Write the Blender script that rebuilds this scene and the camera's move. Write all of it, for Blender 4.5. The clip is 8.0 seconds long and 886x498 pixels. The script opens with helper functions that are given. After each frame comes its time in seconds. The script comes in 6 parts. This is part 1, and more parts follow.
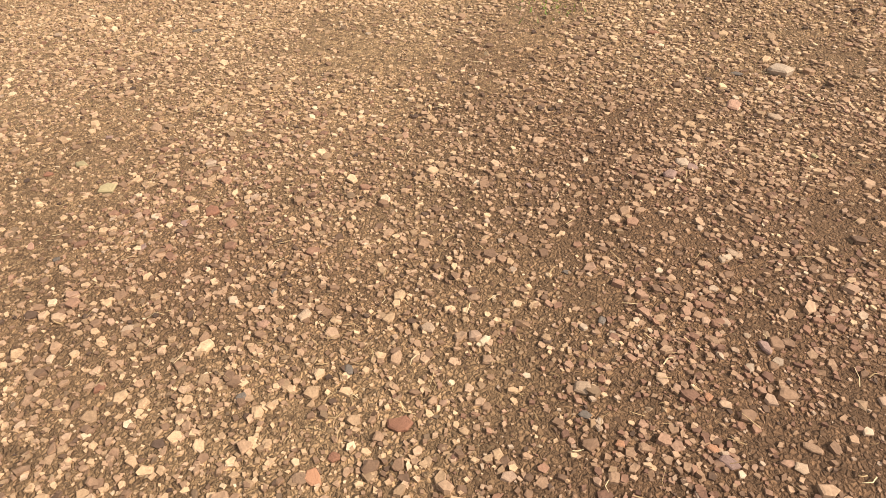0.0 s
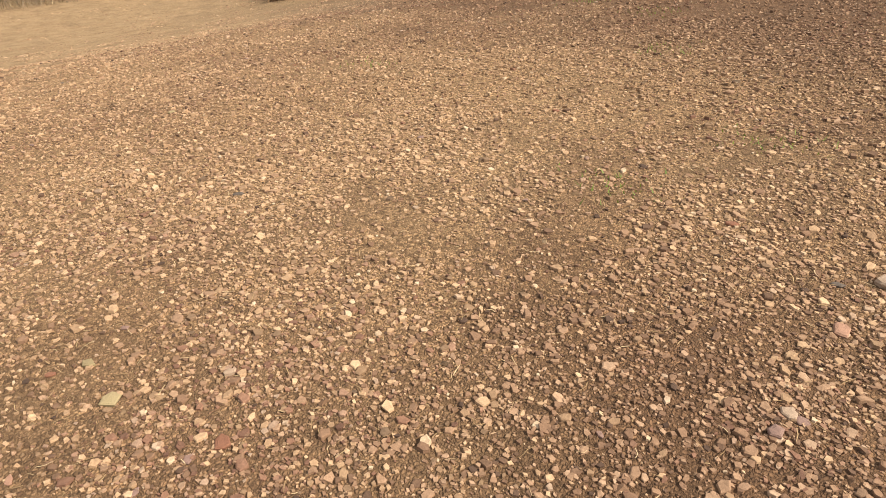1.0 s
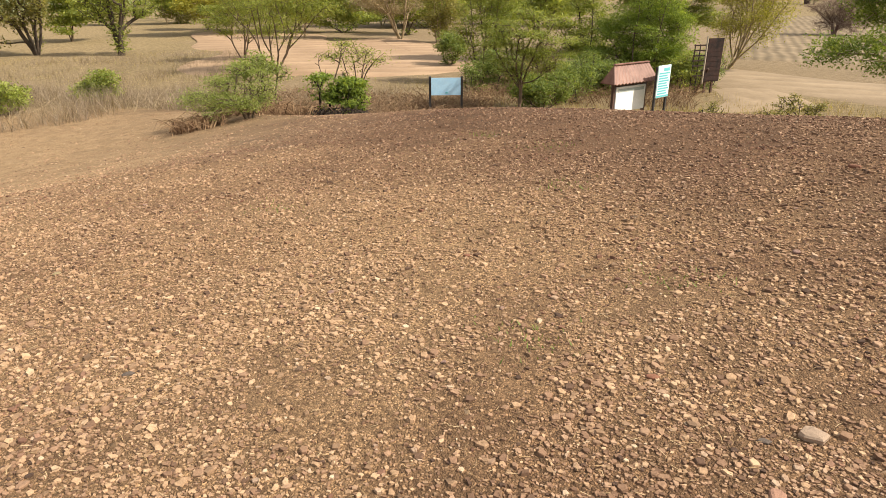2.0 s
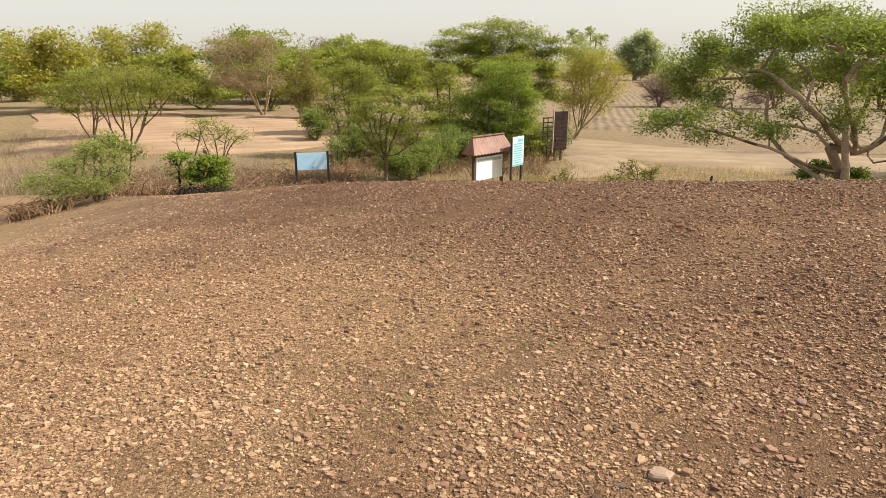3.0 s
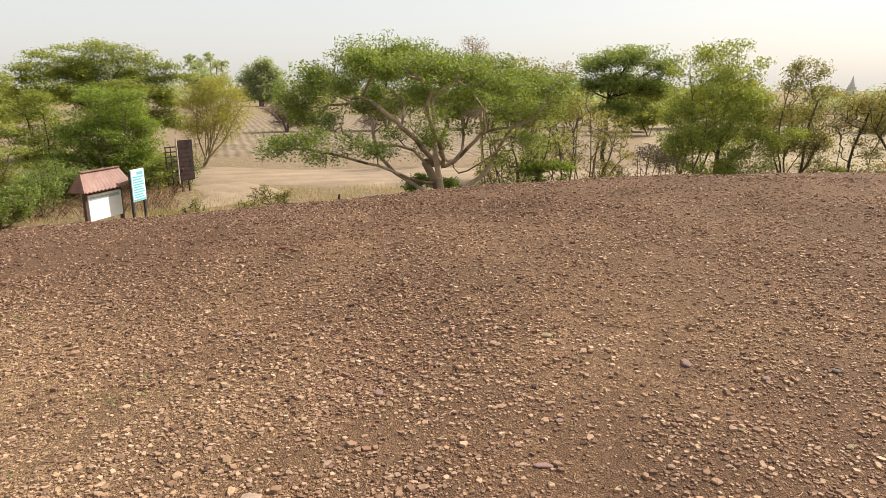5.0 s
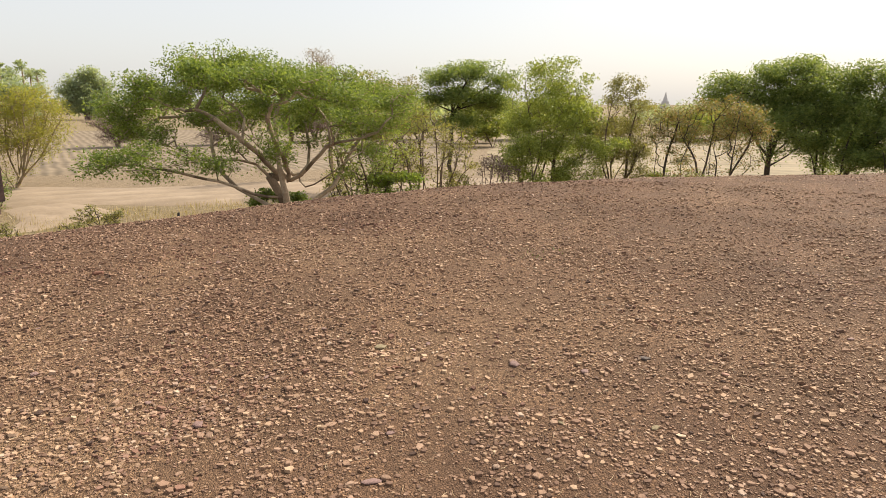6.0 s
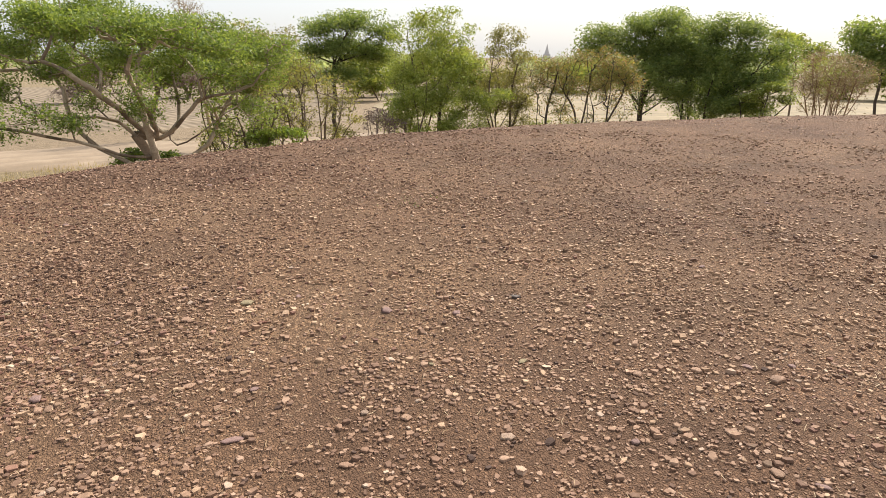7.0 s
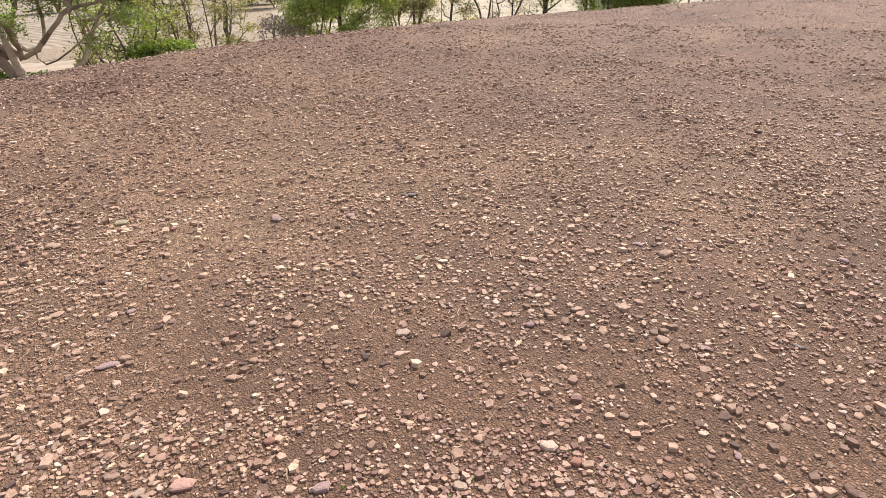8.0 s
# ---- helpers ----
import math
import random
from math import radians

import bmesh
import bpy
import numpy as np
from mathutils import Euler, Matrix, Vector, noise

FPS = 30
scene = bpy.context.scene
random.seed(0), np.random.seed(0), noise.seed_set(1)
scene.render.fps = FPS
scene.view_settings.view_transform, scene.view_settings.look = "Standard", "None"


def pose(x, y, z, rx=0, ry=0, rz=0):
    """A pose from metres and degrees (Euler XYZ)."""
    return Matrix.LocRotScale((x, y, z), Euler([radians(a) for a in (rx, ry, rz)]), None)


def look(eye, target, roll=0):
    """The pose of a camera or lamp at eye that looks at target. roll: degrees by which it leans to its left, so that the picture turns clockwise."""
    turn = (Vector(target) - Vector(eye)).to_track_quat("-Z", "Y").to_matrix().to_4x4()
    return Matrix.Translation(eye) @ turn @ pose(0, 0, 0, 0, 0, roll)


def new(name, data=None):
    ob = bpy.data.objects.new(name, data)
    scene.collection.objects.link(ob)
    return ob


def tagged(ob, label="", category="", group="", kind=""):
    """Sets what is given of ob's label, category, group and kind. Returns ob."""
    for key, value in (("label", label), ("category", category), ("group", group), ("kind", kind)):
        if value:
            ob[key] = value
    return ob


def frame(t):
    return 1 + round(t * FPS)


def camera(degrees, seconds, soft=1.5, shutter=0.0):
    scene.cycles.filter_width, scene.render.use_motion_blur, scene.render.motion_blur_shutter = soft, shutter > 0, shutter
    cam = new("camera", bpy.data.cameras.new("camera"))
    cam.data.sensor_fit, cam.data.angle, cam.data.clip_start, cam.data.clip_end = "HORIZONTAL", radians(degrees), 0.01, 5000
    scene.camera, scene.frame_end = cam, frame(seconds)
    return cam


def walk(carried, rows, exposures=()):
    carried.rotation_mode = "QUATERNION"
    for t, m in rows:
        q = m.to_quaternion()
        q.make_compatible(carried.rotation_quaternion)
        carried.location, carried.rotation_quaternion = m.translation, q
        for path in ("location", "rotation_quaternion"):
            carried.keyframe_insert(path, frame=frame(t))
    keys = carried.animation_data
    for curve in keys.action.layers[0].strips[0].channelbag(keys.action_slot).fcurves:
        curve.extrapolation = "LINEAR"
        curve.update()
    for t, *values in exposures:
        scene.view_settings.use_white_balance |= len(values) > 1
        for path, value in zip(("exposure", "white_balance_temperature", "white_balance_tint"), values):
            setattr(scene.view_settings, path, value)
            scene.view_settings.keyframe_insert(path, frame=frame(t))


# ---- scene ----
cam = camera(69.7, 8.0, soft=0.65)
PATH = [
    (0, look((0.342, -0.452, 1.233), (-2.095, 2.387, -2.084), -0.64)),
    (0.5, look((0.132, -0.307, 1.303), (-2.626, 2.628, -1.660), -1.28)),
    (1, look((-0.017, -0.111, 1.352), (-2.989, 2.890, -1.324), -0.57)),
    (1.5, look((-0.099, 0.004, 1.439), (-3.086, 3.309, -0.831), -1.25)),
    (2, look((-0.151, 0.066, 1.502), (-2.882, 3.789, -0.417), -0.38)),
    (2.2, look((-0.154, 0.084, 1.512), (-2.747, 3.958, -0.297), 0.06)),
    (3.3, look((-0.025, 0.000, 1.589), (-1.733, 4.509, 0.265), -0.45)),
    (3.5, look((0.000, 0.000, 1.600), (-1.516, 4.585, 0.306), -0.54)),
    (4, look((0.045, -0.009, 1.617), (-1.001, 4.742, 0.463), -0.10)),
    (4.5, look((0.138, 0.014, 1.619), (-0.250, 4.876, 0.521), -0.35)),
    (5, look((0.285, 0.047, 1.593), (0.908, 4.854, 0.367), 0.11)),
    (5.2, look((0.330, 0.057, 1.598), (1.272, 4.812, 0.371), 0.76)),
    (6.3, look((0.499, 0.065, 1.552), (2.422, 4.543, 0.435), -0.00)),
    (6.5, look((0.529, 0.067, 1.533), (2.611, 4.454, 0.342), 0.19)),
    (7, look((0.615, 0.069, 1.495), (3.037, 4.194, 0.041), 0.18)),
    (7.5, look((0.682, 0.086, 1.435), (3.167, 3.996, -0.448), 0.22)),
    (8, look((0.775, 0.070, 1.387), (3.567, 3.642, -0.719), -1.48)),
]
EXPOSURES = [(0.0, 0.60, 6900, 7), (1.0, 0.45, 6950, 7.5), (1.6, 0.45, 6950, 8), (3.5, 0.47, 6900, 9), (5.0, 0.48, 6600, 10), (6.5, 0.51, 6400, 10), (7.2, 0.66, 6050, 10), (8.0, 0.88, 5700, 13)]
walk(cam, PATH, EXPOSURES)

# ---- daylight: a hazy bright sky and one sun behind thin cloud ----
SUN_BEARING, SUN_HEIGHT = 68.0, 43.0
world = bpy.data.worlds.new("sky")
scene.world = world
world.use_nodes = True
wn, wl = world.node_tree.nodes, world.node_tree.links
sky = wn.new("ShaderNodeTexSky")
sky.sky_type, sky.sun_disc = "NISHITA", False
sky.sun_elevation, sky.sun_rotation = radians(SUN_HEIGHT), radians(SUN_BEARING)
sky.dust_density, sky.air_density, sky.ozone_density = 3.0, 1.0, 1.0
# thin high cloud: the clear sky shows through an even white veil
veil = wn.new("ShaderNodeMix")
veil.data_type, veil.inputs[0].default_value = "RGBA", 0.46
dim = wn.new("ShaderNodeVectorMath")
dim.operation, dim.inputs[3].default_value = "SCALE", 0.074
wl.new(sky.outputs[0], dim.inputs[0])
wl.new(dim.outputs[0], veil.inputs[6])
veil.inputs[7].default_value = (1.0, 0.985, 0.965, 1)
wl.new(veil.outputs[2], wn["Background"].inputs[0])
wn["Background"].inputs[1].default_value = 1.0
sun = new("sun", bpy.data.lights.new("sun", "SUN"))
sun.data.energy, sun.data.angle, sun.data.color = 5.0, radians(1.2), (1.0, 0.93, 0.82)
b, h = radians(SUN_BEARING), radians(SUN_HEIGHT)
sun.matrix_world = look((0, 0, 0), (-math.sin(b) * math.cos(h), -math.cos(b) * math.cos(h), -math.sin(h)))



# ---- mesh helpers ----
def mesh_of(name, verts, faces_flat, sizes, material, smooth=False):
    """A mesh from flat arrays: n x 3 vertices, all corner indices, and the corner count of each face."""
    me = bpy.data.meshes.new(name)
    verts, faces_flat, sizes = np.asarray(verts, np.float32), np.asarray(faces_flat, np.int32), np.asarray(sizes, np.int32)
    me.vertices.add(len(verts))
    me.vertices.foreach_set("co", verts.ravel())
    me.loops.add(len(faces_flat))
    me.loops.foreach_set("vertex_index", faces_flat)
    me.polygons.add(len(sizes))
    me.polygons.foreach_set("loop_start", np.concatenate([[0], np.cumsum(sizes)[:-1]]).astype(np.int32))
    me.polygons.foreach_set("use_smooth", np.full(len(sizes), smooth))
    me.update(calc_edges=True)
    me.validate()
    me.materials.append(material)
    return me


def part(name, bm, material, parent=None, label=""):
    """Links a bmesh, or a finished mesh, as one object, under a thing if one is given."""
    if isinstance(bm, bmesh.types.BMesh):
        me = bpy.data.meshes.new(name)
        bm.normal_update()
        bm.to_mesh(me)
        bm.free()
        me.materials.append(material)
    else:
        me = bm
    ob = new(name, me)
    ob.parent = parent
    return tagged(ob, label) if label else ob


def box(bm, x0, y0, z0, x1, y1, z1, bevel=0.0):
    made = bmesh.ops.create_cube(bm, size=1, matrix=Matrix.Translation(((x0 + x1) / 2, (y0 + y1) / 2, (z0 + z1) / 2)) @ Matrix.Diagonal((x1 - x0, y1 - y0, z1 - z0, 1)))
    if bevel:
        edges = {e for v in made["verts"] for e in v.link_edges}
        bmesh.ops.bevel(bm, geom=list(edges), offset=bevel, segments=2, affect="EDGES")
    return bm


def boxed(*corners, bevel=0.0):
    return box(bmesh.new(), *corners, bevel=bevel)


# ---- materials ----
def material(name):
    m = bpy.data.materials.new(name)
    m.use_nodes = True
    return m, m.node_tree.nodes, m.node_tree.links, m.node_tree.nodes["Principled BSDF"]


def ramp(nodes, stops):
    r = nodes.new("ShaderNodeValToRGB")
    while len(r.color_ramp.elements) < len(stops):
        r.color_ramp.elements.new(0.5)
    for e, (at, col) in zip(r.color_ramp.elements, stops):
        e.position, e.color = at, (*col, 1)
    return r


def noise_tex(nodes, links, scale, detail=4, rough=0.6, coords=None):
    n = nodes.new("ShaderNodeTexNoise")
    n.inputs["Scale"].default_value, n.inputs["Detail"].default_value, n.inputs["Roughness"].default_value = scale, detail, rough
    if coords is not None:
        links.new(coords, n.inputs["Vector"])
    return n


def mixed(nodes, links, kind, fac, a, b):
    m = nodes.new("ShaderNodeMix")
    m.data_type, m.blend_type = "RGBA", kind
    for value, slot in ((fac, m.inputs[0]), (a, m.inputs[6]), (b, m.inputs[7])):
        if hasattr(value, "default_value"):
            links.new(value, slot)
        else:
            slot.default_value = value if isinstance(value, float) else (*value, 1)
    return m.outputs[2]


def bumped(nodes, links, height, strength, distance, shader, under=None):
    bp = nodes.new("ShaderNodeBump")
    bp.inputs["Strength"].default_value, bp.inputs["Distance"].default_value = strength, distance
    links.new(height, bp.inputs["Height"])
    if under is not None:
        links.new(under, bp.inputs["Normal"])
    if shader is not None:
        links.new(bp.outputs[0], shader.inputs["Normal"])
    return bp.outputs[0]


def attribute(nodes, name):
    a = nodes.new("ShaderNodeAttribute")
    a.attribute_name = name
    return a.outputs["Fac"]


def ground_material():
    m, n, l, p = material("stony_earth")
    at = n.new("ShaderNodeTexCoord").outputs["Object"]
    big = noise_tex(n, l, 0.55, 5, 0.62, at)
    mid = noise_tex(n, l, 3.2, 6, 0.7, at)
    fine = noise_tex(n, l, 60, 6, 0.8, at)
    earth = mixed(n, l, "MIX", ramp_of(n, l, big.outputs[0], 0.36, 0.66), (0.101, 0.057, 0.034), (0.150, 0.086, 0.051))
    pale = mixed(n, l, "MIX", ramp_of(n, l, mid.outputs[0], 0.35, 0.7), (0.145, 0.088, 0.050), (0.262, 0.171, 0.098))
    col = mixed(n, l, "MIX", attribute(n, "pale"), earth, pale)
    # fine broken chips packed between the larger ones: cells with dark joints
    packed = noise_tex(n, l, 1.7, 5, 0.7, at)
    shift = mixed(n, l, "ADD", 0.020, at, noise_tex(n, l, 48, 3, 0.6, at).outputs["Color"])
    cells, joints = n.new("ShaderNodeTexVoronoi"), n.new("ShaderNodeTexVoronoi")
    joints.feature = "DISTANCE_TO_EDGE"
    for v in (cells, joints):
        v.inputs["Scale"].default_value = 78
        l.new(shift, v.inputs["Vector"])
    sep = n.new("ShaderNodeSeparateColor")
    l.new(cells.outputs["Color"], sep.inputs[0])
    tone = ramp(n, [(0.0, (0.66, 0.64, 0.63)), (0.35, (0.88, 0.86, 0.84)), (0.75, (1.08, 1.06, 1.04)), (1.0, (1.35, 1.32, 1.25))])
    l.new(sep.outputs[0], tone.inputs[0])
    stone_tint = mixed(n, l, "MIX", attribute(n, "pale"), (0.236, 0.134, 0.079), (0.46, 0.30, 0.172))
    gap = mixed(n, l, "MIX", ramp_of(n, l, joints.outputs["Distance"], 0.0, 0.30), (0.62, 0.60, 0.58), (1.08, 1.08, 1.08))
    bits = mixed(n, l, "MULTIPLY", 1.0, mixed(n, l, "MULTIPLY", 1.0, stone_tint, tone.outputs[0]), gap)
    dusted = mixed(n, l, "MULTIPLY", 0.8, col, mixed(n, l, "MIX", ramp_of(n, l, fine.outputs[0], 0.3, 0.7), (0.58, 0.55, 0.53), (1.32, 1.30, 1.28)))
    cover = n.new("ShaderNodeMath")
    cover.operation, cover.use_clamp = "MULTIPLY_ADD", True
    l.new(attribute(n, "pale"), cover.inputs[0])
    cover.inputs[1].default_value = 0.45
    l.new(ramp_of(n, l, packed.outputs[0], 0.36, 0.62), cover.inputs[2])
    # many of the cells are filled with dust
    some = n.new("ShaderNodeMath")
    some.operation = "MULTIPLY"
    l.new(cover.outputs[0], some.inputs[0])
    l.new(ramp_of(n, l, sep.outputs[1], 0.28, 0.36), some.inputs[1])
    stony = mixed(n, l, "MIX", some.outputs[0], dusted, bits)
    sand = mixed(n, l, "MIX", ramp_of(n, l, mid.outputs[0], 0.4, 0.65), (0.215, 0.157, 0.097), (0.292, 0.218, 0.139))
    dry = mixed(n, l, "MIX", ramp_of(n, l, mid.outputs[0], 0.4, 0.62), (0.158, 0.119, 0.059), (0.293, 0.222, 0.116))
    flat = mixed(n, l, "MIX", attribute(n, "grassy"), sand, dry)
    strawy = mixed(n, l, "MIX", ramp_of(n, l, mid.outputs[0], 0.35, 0.66), (0.314, 0.221, 0.128), (0.539, 0.397, 0.241))
    flat = mixed(n, l, "MIX", attribute(n, "strawy"), flat, strawy)
    flat = mixed(n, l, "MULTIPLY", 0.7, flat, mixed(n, l, "MIX", ramp_of(n, l, fine.outputs[0], 0.3, 0.7), (0.55, 0.53, 0.5), (1.3, 1.3, 1.3)))
    whole = mixed(n, l, "MIX", attribute(n, "plain"), stony, flat)
    l.new(whole, p.inputs["Base Color"])
    p.inputs["Roughness"].default_value, p.inputs["Specular IOR Level"].default_value = 0.92, 0.2
    first = bumped(n, l, mid.outputs[0], 0.35, 0.05, None)
    edge = ramp_of(n, l, joints.outputs["Distance"], 0.0, 0.34)
    third = bumped(n, l, edge, 0.9, 0.007, None, first)
    bumped(n, l, fine.outputs[0], 0.5, 0.006, p, third)
    return m


def ramp_of(n, l, value, low, high):
    r = n.new("ShaderNodeMapRange")
    r.inputs["From Min"].default_value, r.inputs["From Max"].default_value = low, high
    l.new(value, r.inputs["Value"])
    return r.outputs[0]


def varied(name, stops, rough=0.85, by="island", grain=60, depth=0.004, spec=0.25):
    """A rough surface whose colour varies from piece to piece, with a fine grain."""
    m, n, l, p = material(name)
    if by == "island":
        rnd = n.new("ShaderNodeNewGeometry").outputs["Random Per Island"]
    else:
        rnd = n.new("ShaderNodeObjectInfo").outputs["Random"]
    r = ramp(n, stops)
    r.color_ramp.interpolation = "LINEAR"
    l.new(rnd, r.inputs[0])
    at = n.new("ShaderNodeTexCoord").outputs["Object"]
    g = noise_tex(n, l, grain, 4, 0.7, at)
    blotch = noise_tex(n, l, grain * 3.4, 5, 0.75, at)
    rub = mixed(n, l, "MIX", ramp_of(n, l, blotch.outputs[0], 0.32, 0.68), (0.76, 0.75, 0.74), (1.16, 1.16, 1.16))
    tone = mixed(n, l, "MULTIPLY", 1.0, rub, mixed(n, l, "MIX", ramp_of(n, l, g.outputs[0], 0.3, 0.7), (0.74, 0.72, 0.70), (1.2, 1.2, 1.2)))
    l.new(mixed(n, l, "MULTIPLY", 0.85, r.outputs[0], tone), p.inputs["Base Color"])
    p.inputs["Roughness"].default_value, p.inputs["Specular IOR Level"].default_value = rough, spec
    bumped(n, l, g.outputs[0], 0.6, depth, p)
    return m


def stone_material(name, col):
    dark, light = tuple(c * 0.8 for c in col), tuple(min(1, c * 1.15) for c in col)
    return varied(name, [(0, dark), (1, light)], 0.8, "object", 55, 0.004)


def leaf_material(name, stops, through_light=0.48):
    m, n, l, p = material(name)
    rnd = n.new("ShaderNodeNewGeometry").outputs["Random Per Island"]
    r = ramp(n, [(at, tuple(0.94 * c for c in col)) for at, col in stops])
    l.new(rnd, r.inputs[0])
    l.new(r.outputs[0], p.inputs["Base Color"])
    p.inputs["Roughness"].default_value, p.inputs["Specular IOR Level"].default_value = 0.55, 0.3
    tr, mix = n.new("ShaderNodeBsdfTranslucent"), n.new("ShaderNodeMixShader")
    warm = mixed(n, l, "MULTIPLY", 1.0, r.outputs[0], (1.5, 1.35, 0.6))
    l.new(warm, tr.inputs[0])
    mix.inputs[0].default_value = through_light
    l.new(p.outputs[0], mix.inputs[1])
    l.new(tr.outputs[0], mix.inputs[2])
    l.new(mix.outputs[0], n["Material Output"].inputs[0])
    return m


def plain_material(name, a, b, rough=0.6, scale=6.0, metal=0.0, depth=0.002):
    m, n, l, p = material(name)
    at = n.new("ShaderNodeTexCoord").outputs["Object"]
    g, f = noise_tex(n, l, scale, 6, 0.65, at), noise_tex(n, l, scale * 12, 3, 0.7, at)
    col = mixed(n, l, "MIX", ramp_of(n, l, g.outputs[0], 0.35, 0.68), a, b)
    tone = mixed(n, l, "MIX", ramp_of(n, l, f.outputs[0], 0.3, 0.7), (0.86, 0.86, 0.86), (1.08, 1.08, 1.08))
    l.new(mixed(n, l, "MULTIPLY", 0.7, col, tone), p.inputs["Base Color"])
    p.inputs["Roughness"].default_value, p.inputs["Metallic"].default_value = rough, metal
    bumped(n, l, f.outputs[0], 0.4, depth, p)
    return m


GROUND = ground_material()
SHARDS = varied("shards", [(0, (0.075, 0.046, 0.034)), (0.06, (0.150, 0.088, 0.058)), (0.3, (0.225, 0.133, 0.086)), (0.75, (0.318, 0.198, 0.128)), (0.97, (0.405, 0.266, 0.180)), (1, (0.46, 0.34, 0.25))])
PALE_SHARDS = varied("pale_shards", [(0, (0.141, 0.092, 0.061)), (0.06, (0.250, 0.158, 0.098)), (0.6, (0.415, 0.271, 0.168)), (0.96, (0.515, 0.350, 0.225)), (1, (0.53, 0.405, 0.29))])
RED_SHARDS = varied("red_shards", [(0, (0.138, 0.073, 0.052)), (0.4, (0.233, 0.124, 0.083)), (0.8, (0.302, 0.180, 0.124)), (1, (0.362, 0.262, 0.193))])
GRIT = varied("grit", [(0, (0.082, 0.048, 0.030)), (0.25, (0.147, 0.083, 0.050)), (0.8, (0.212, 0.125, 0.078)), (1, (0.294, 0.195, 0.126))])
PALE_GRIT = varied("pale_grit", [(0, (0.081, 0.050, 0.030)), (0.25, (0.152, 0.097, 0.057)), (0.8, (0.234, 0.152, 0.092)), (1, (0.339, 0.241, 0.157))])
STRAW = varied("straw", [(0, (0.20, 0.125, 0.065)), (0.7, (0.38, 0.26, 0.14)), (1, (0.58, 0.45, 0.28))], 0.7, depth=0.001)
STONE = {key: stone_material(key + "_stone", col) for key, col in dict(
    cream=(0.385, 0.265, 0.187), white=(0.41, 0.30, 0.225), tan=(0.304, 0.189, 0.124), rust=(0.248, 0.115, 0.074), orange=(0.386, 0.193, 0.115),
    pinkish=(0.40, 0.23, 0.165), mauve=(0.26, 0.165, 0.14), slate=(0.15, 0.118, 0.10), olive=(0.33, 0.26, 0.15)).items()}
BARK = varied("bark", [(0, (0.10, 0.07, 0.05)), (1, (0.19, 0.14, 0.10))], 0.9, grain=14, depth=0.02)
PALE_BARK = varied("pale_bark", [(0, (0.16, 0.115, 0.08)), (0.5, (0.36, 0.275, 0.195)), (1, (0.56, 0.45, 0.335))], 0.85, grain=9, depth=0.02)
DARK_BARK = varied("dark_bark", [(0, (0.05, 0.04, 0.032)), (1, (0.10, 0.075, 0.058))], 0.9, grain=14, depth=0.02)
CHARRED_TWIG = varied("charred_twig", [(0, (0.018, 0.014, 0.012)), (1, (0.06, 0.045, 0.036))], 0.9, grain=14)
PURPLE_TWIG = varied("bare_twig", [(0, (0.14, 0.09, 0.08)), (1, (0.26, 0.18, 0.155))], 0.9, grain=14)
TAN_TWIG = varied("tan_twig", [(0, (0.24, 0.18, 0.11)), (1, (0.42, 0.33, 0.21))], 0.9, grain=14)
BROWN_BRUSH = varied("brown_brush", [(0, (0.15, 0.088, 0.052)), (0.6, (0.255, 0.160, 0.094)), (1, (0.37, 0.255, 0.155))], 0.9, grain=20)
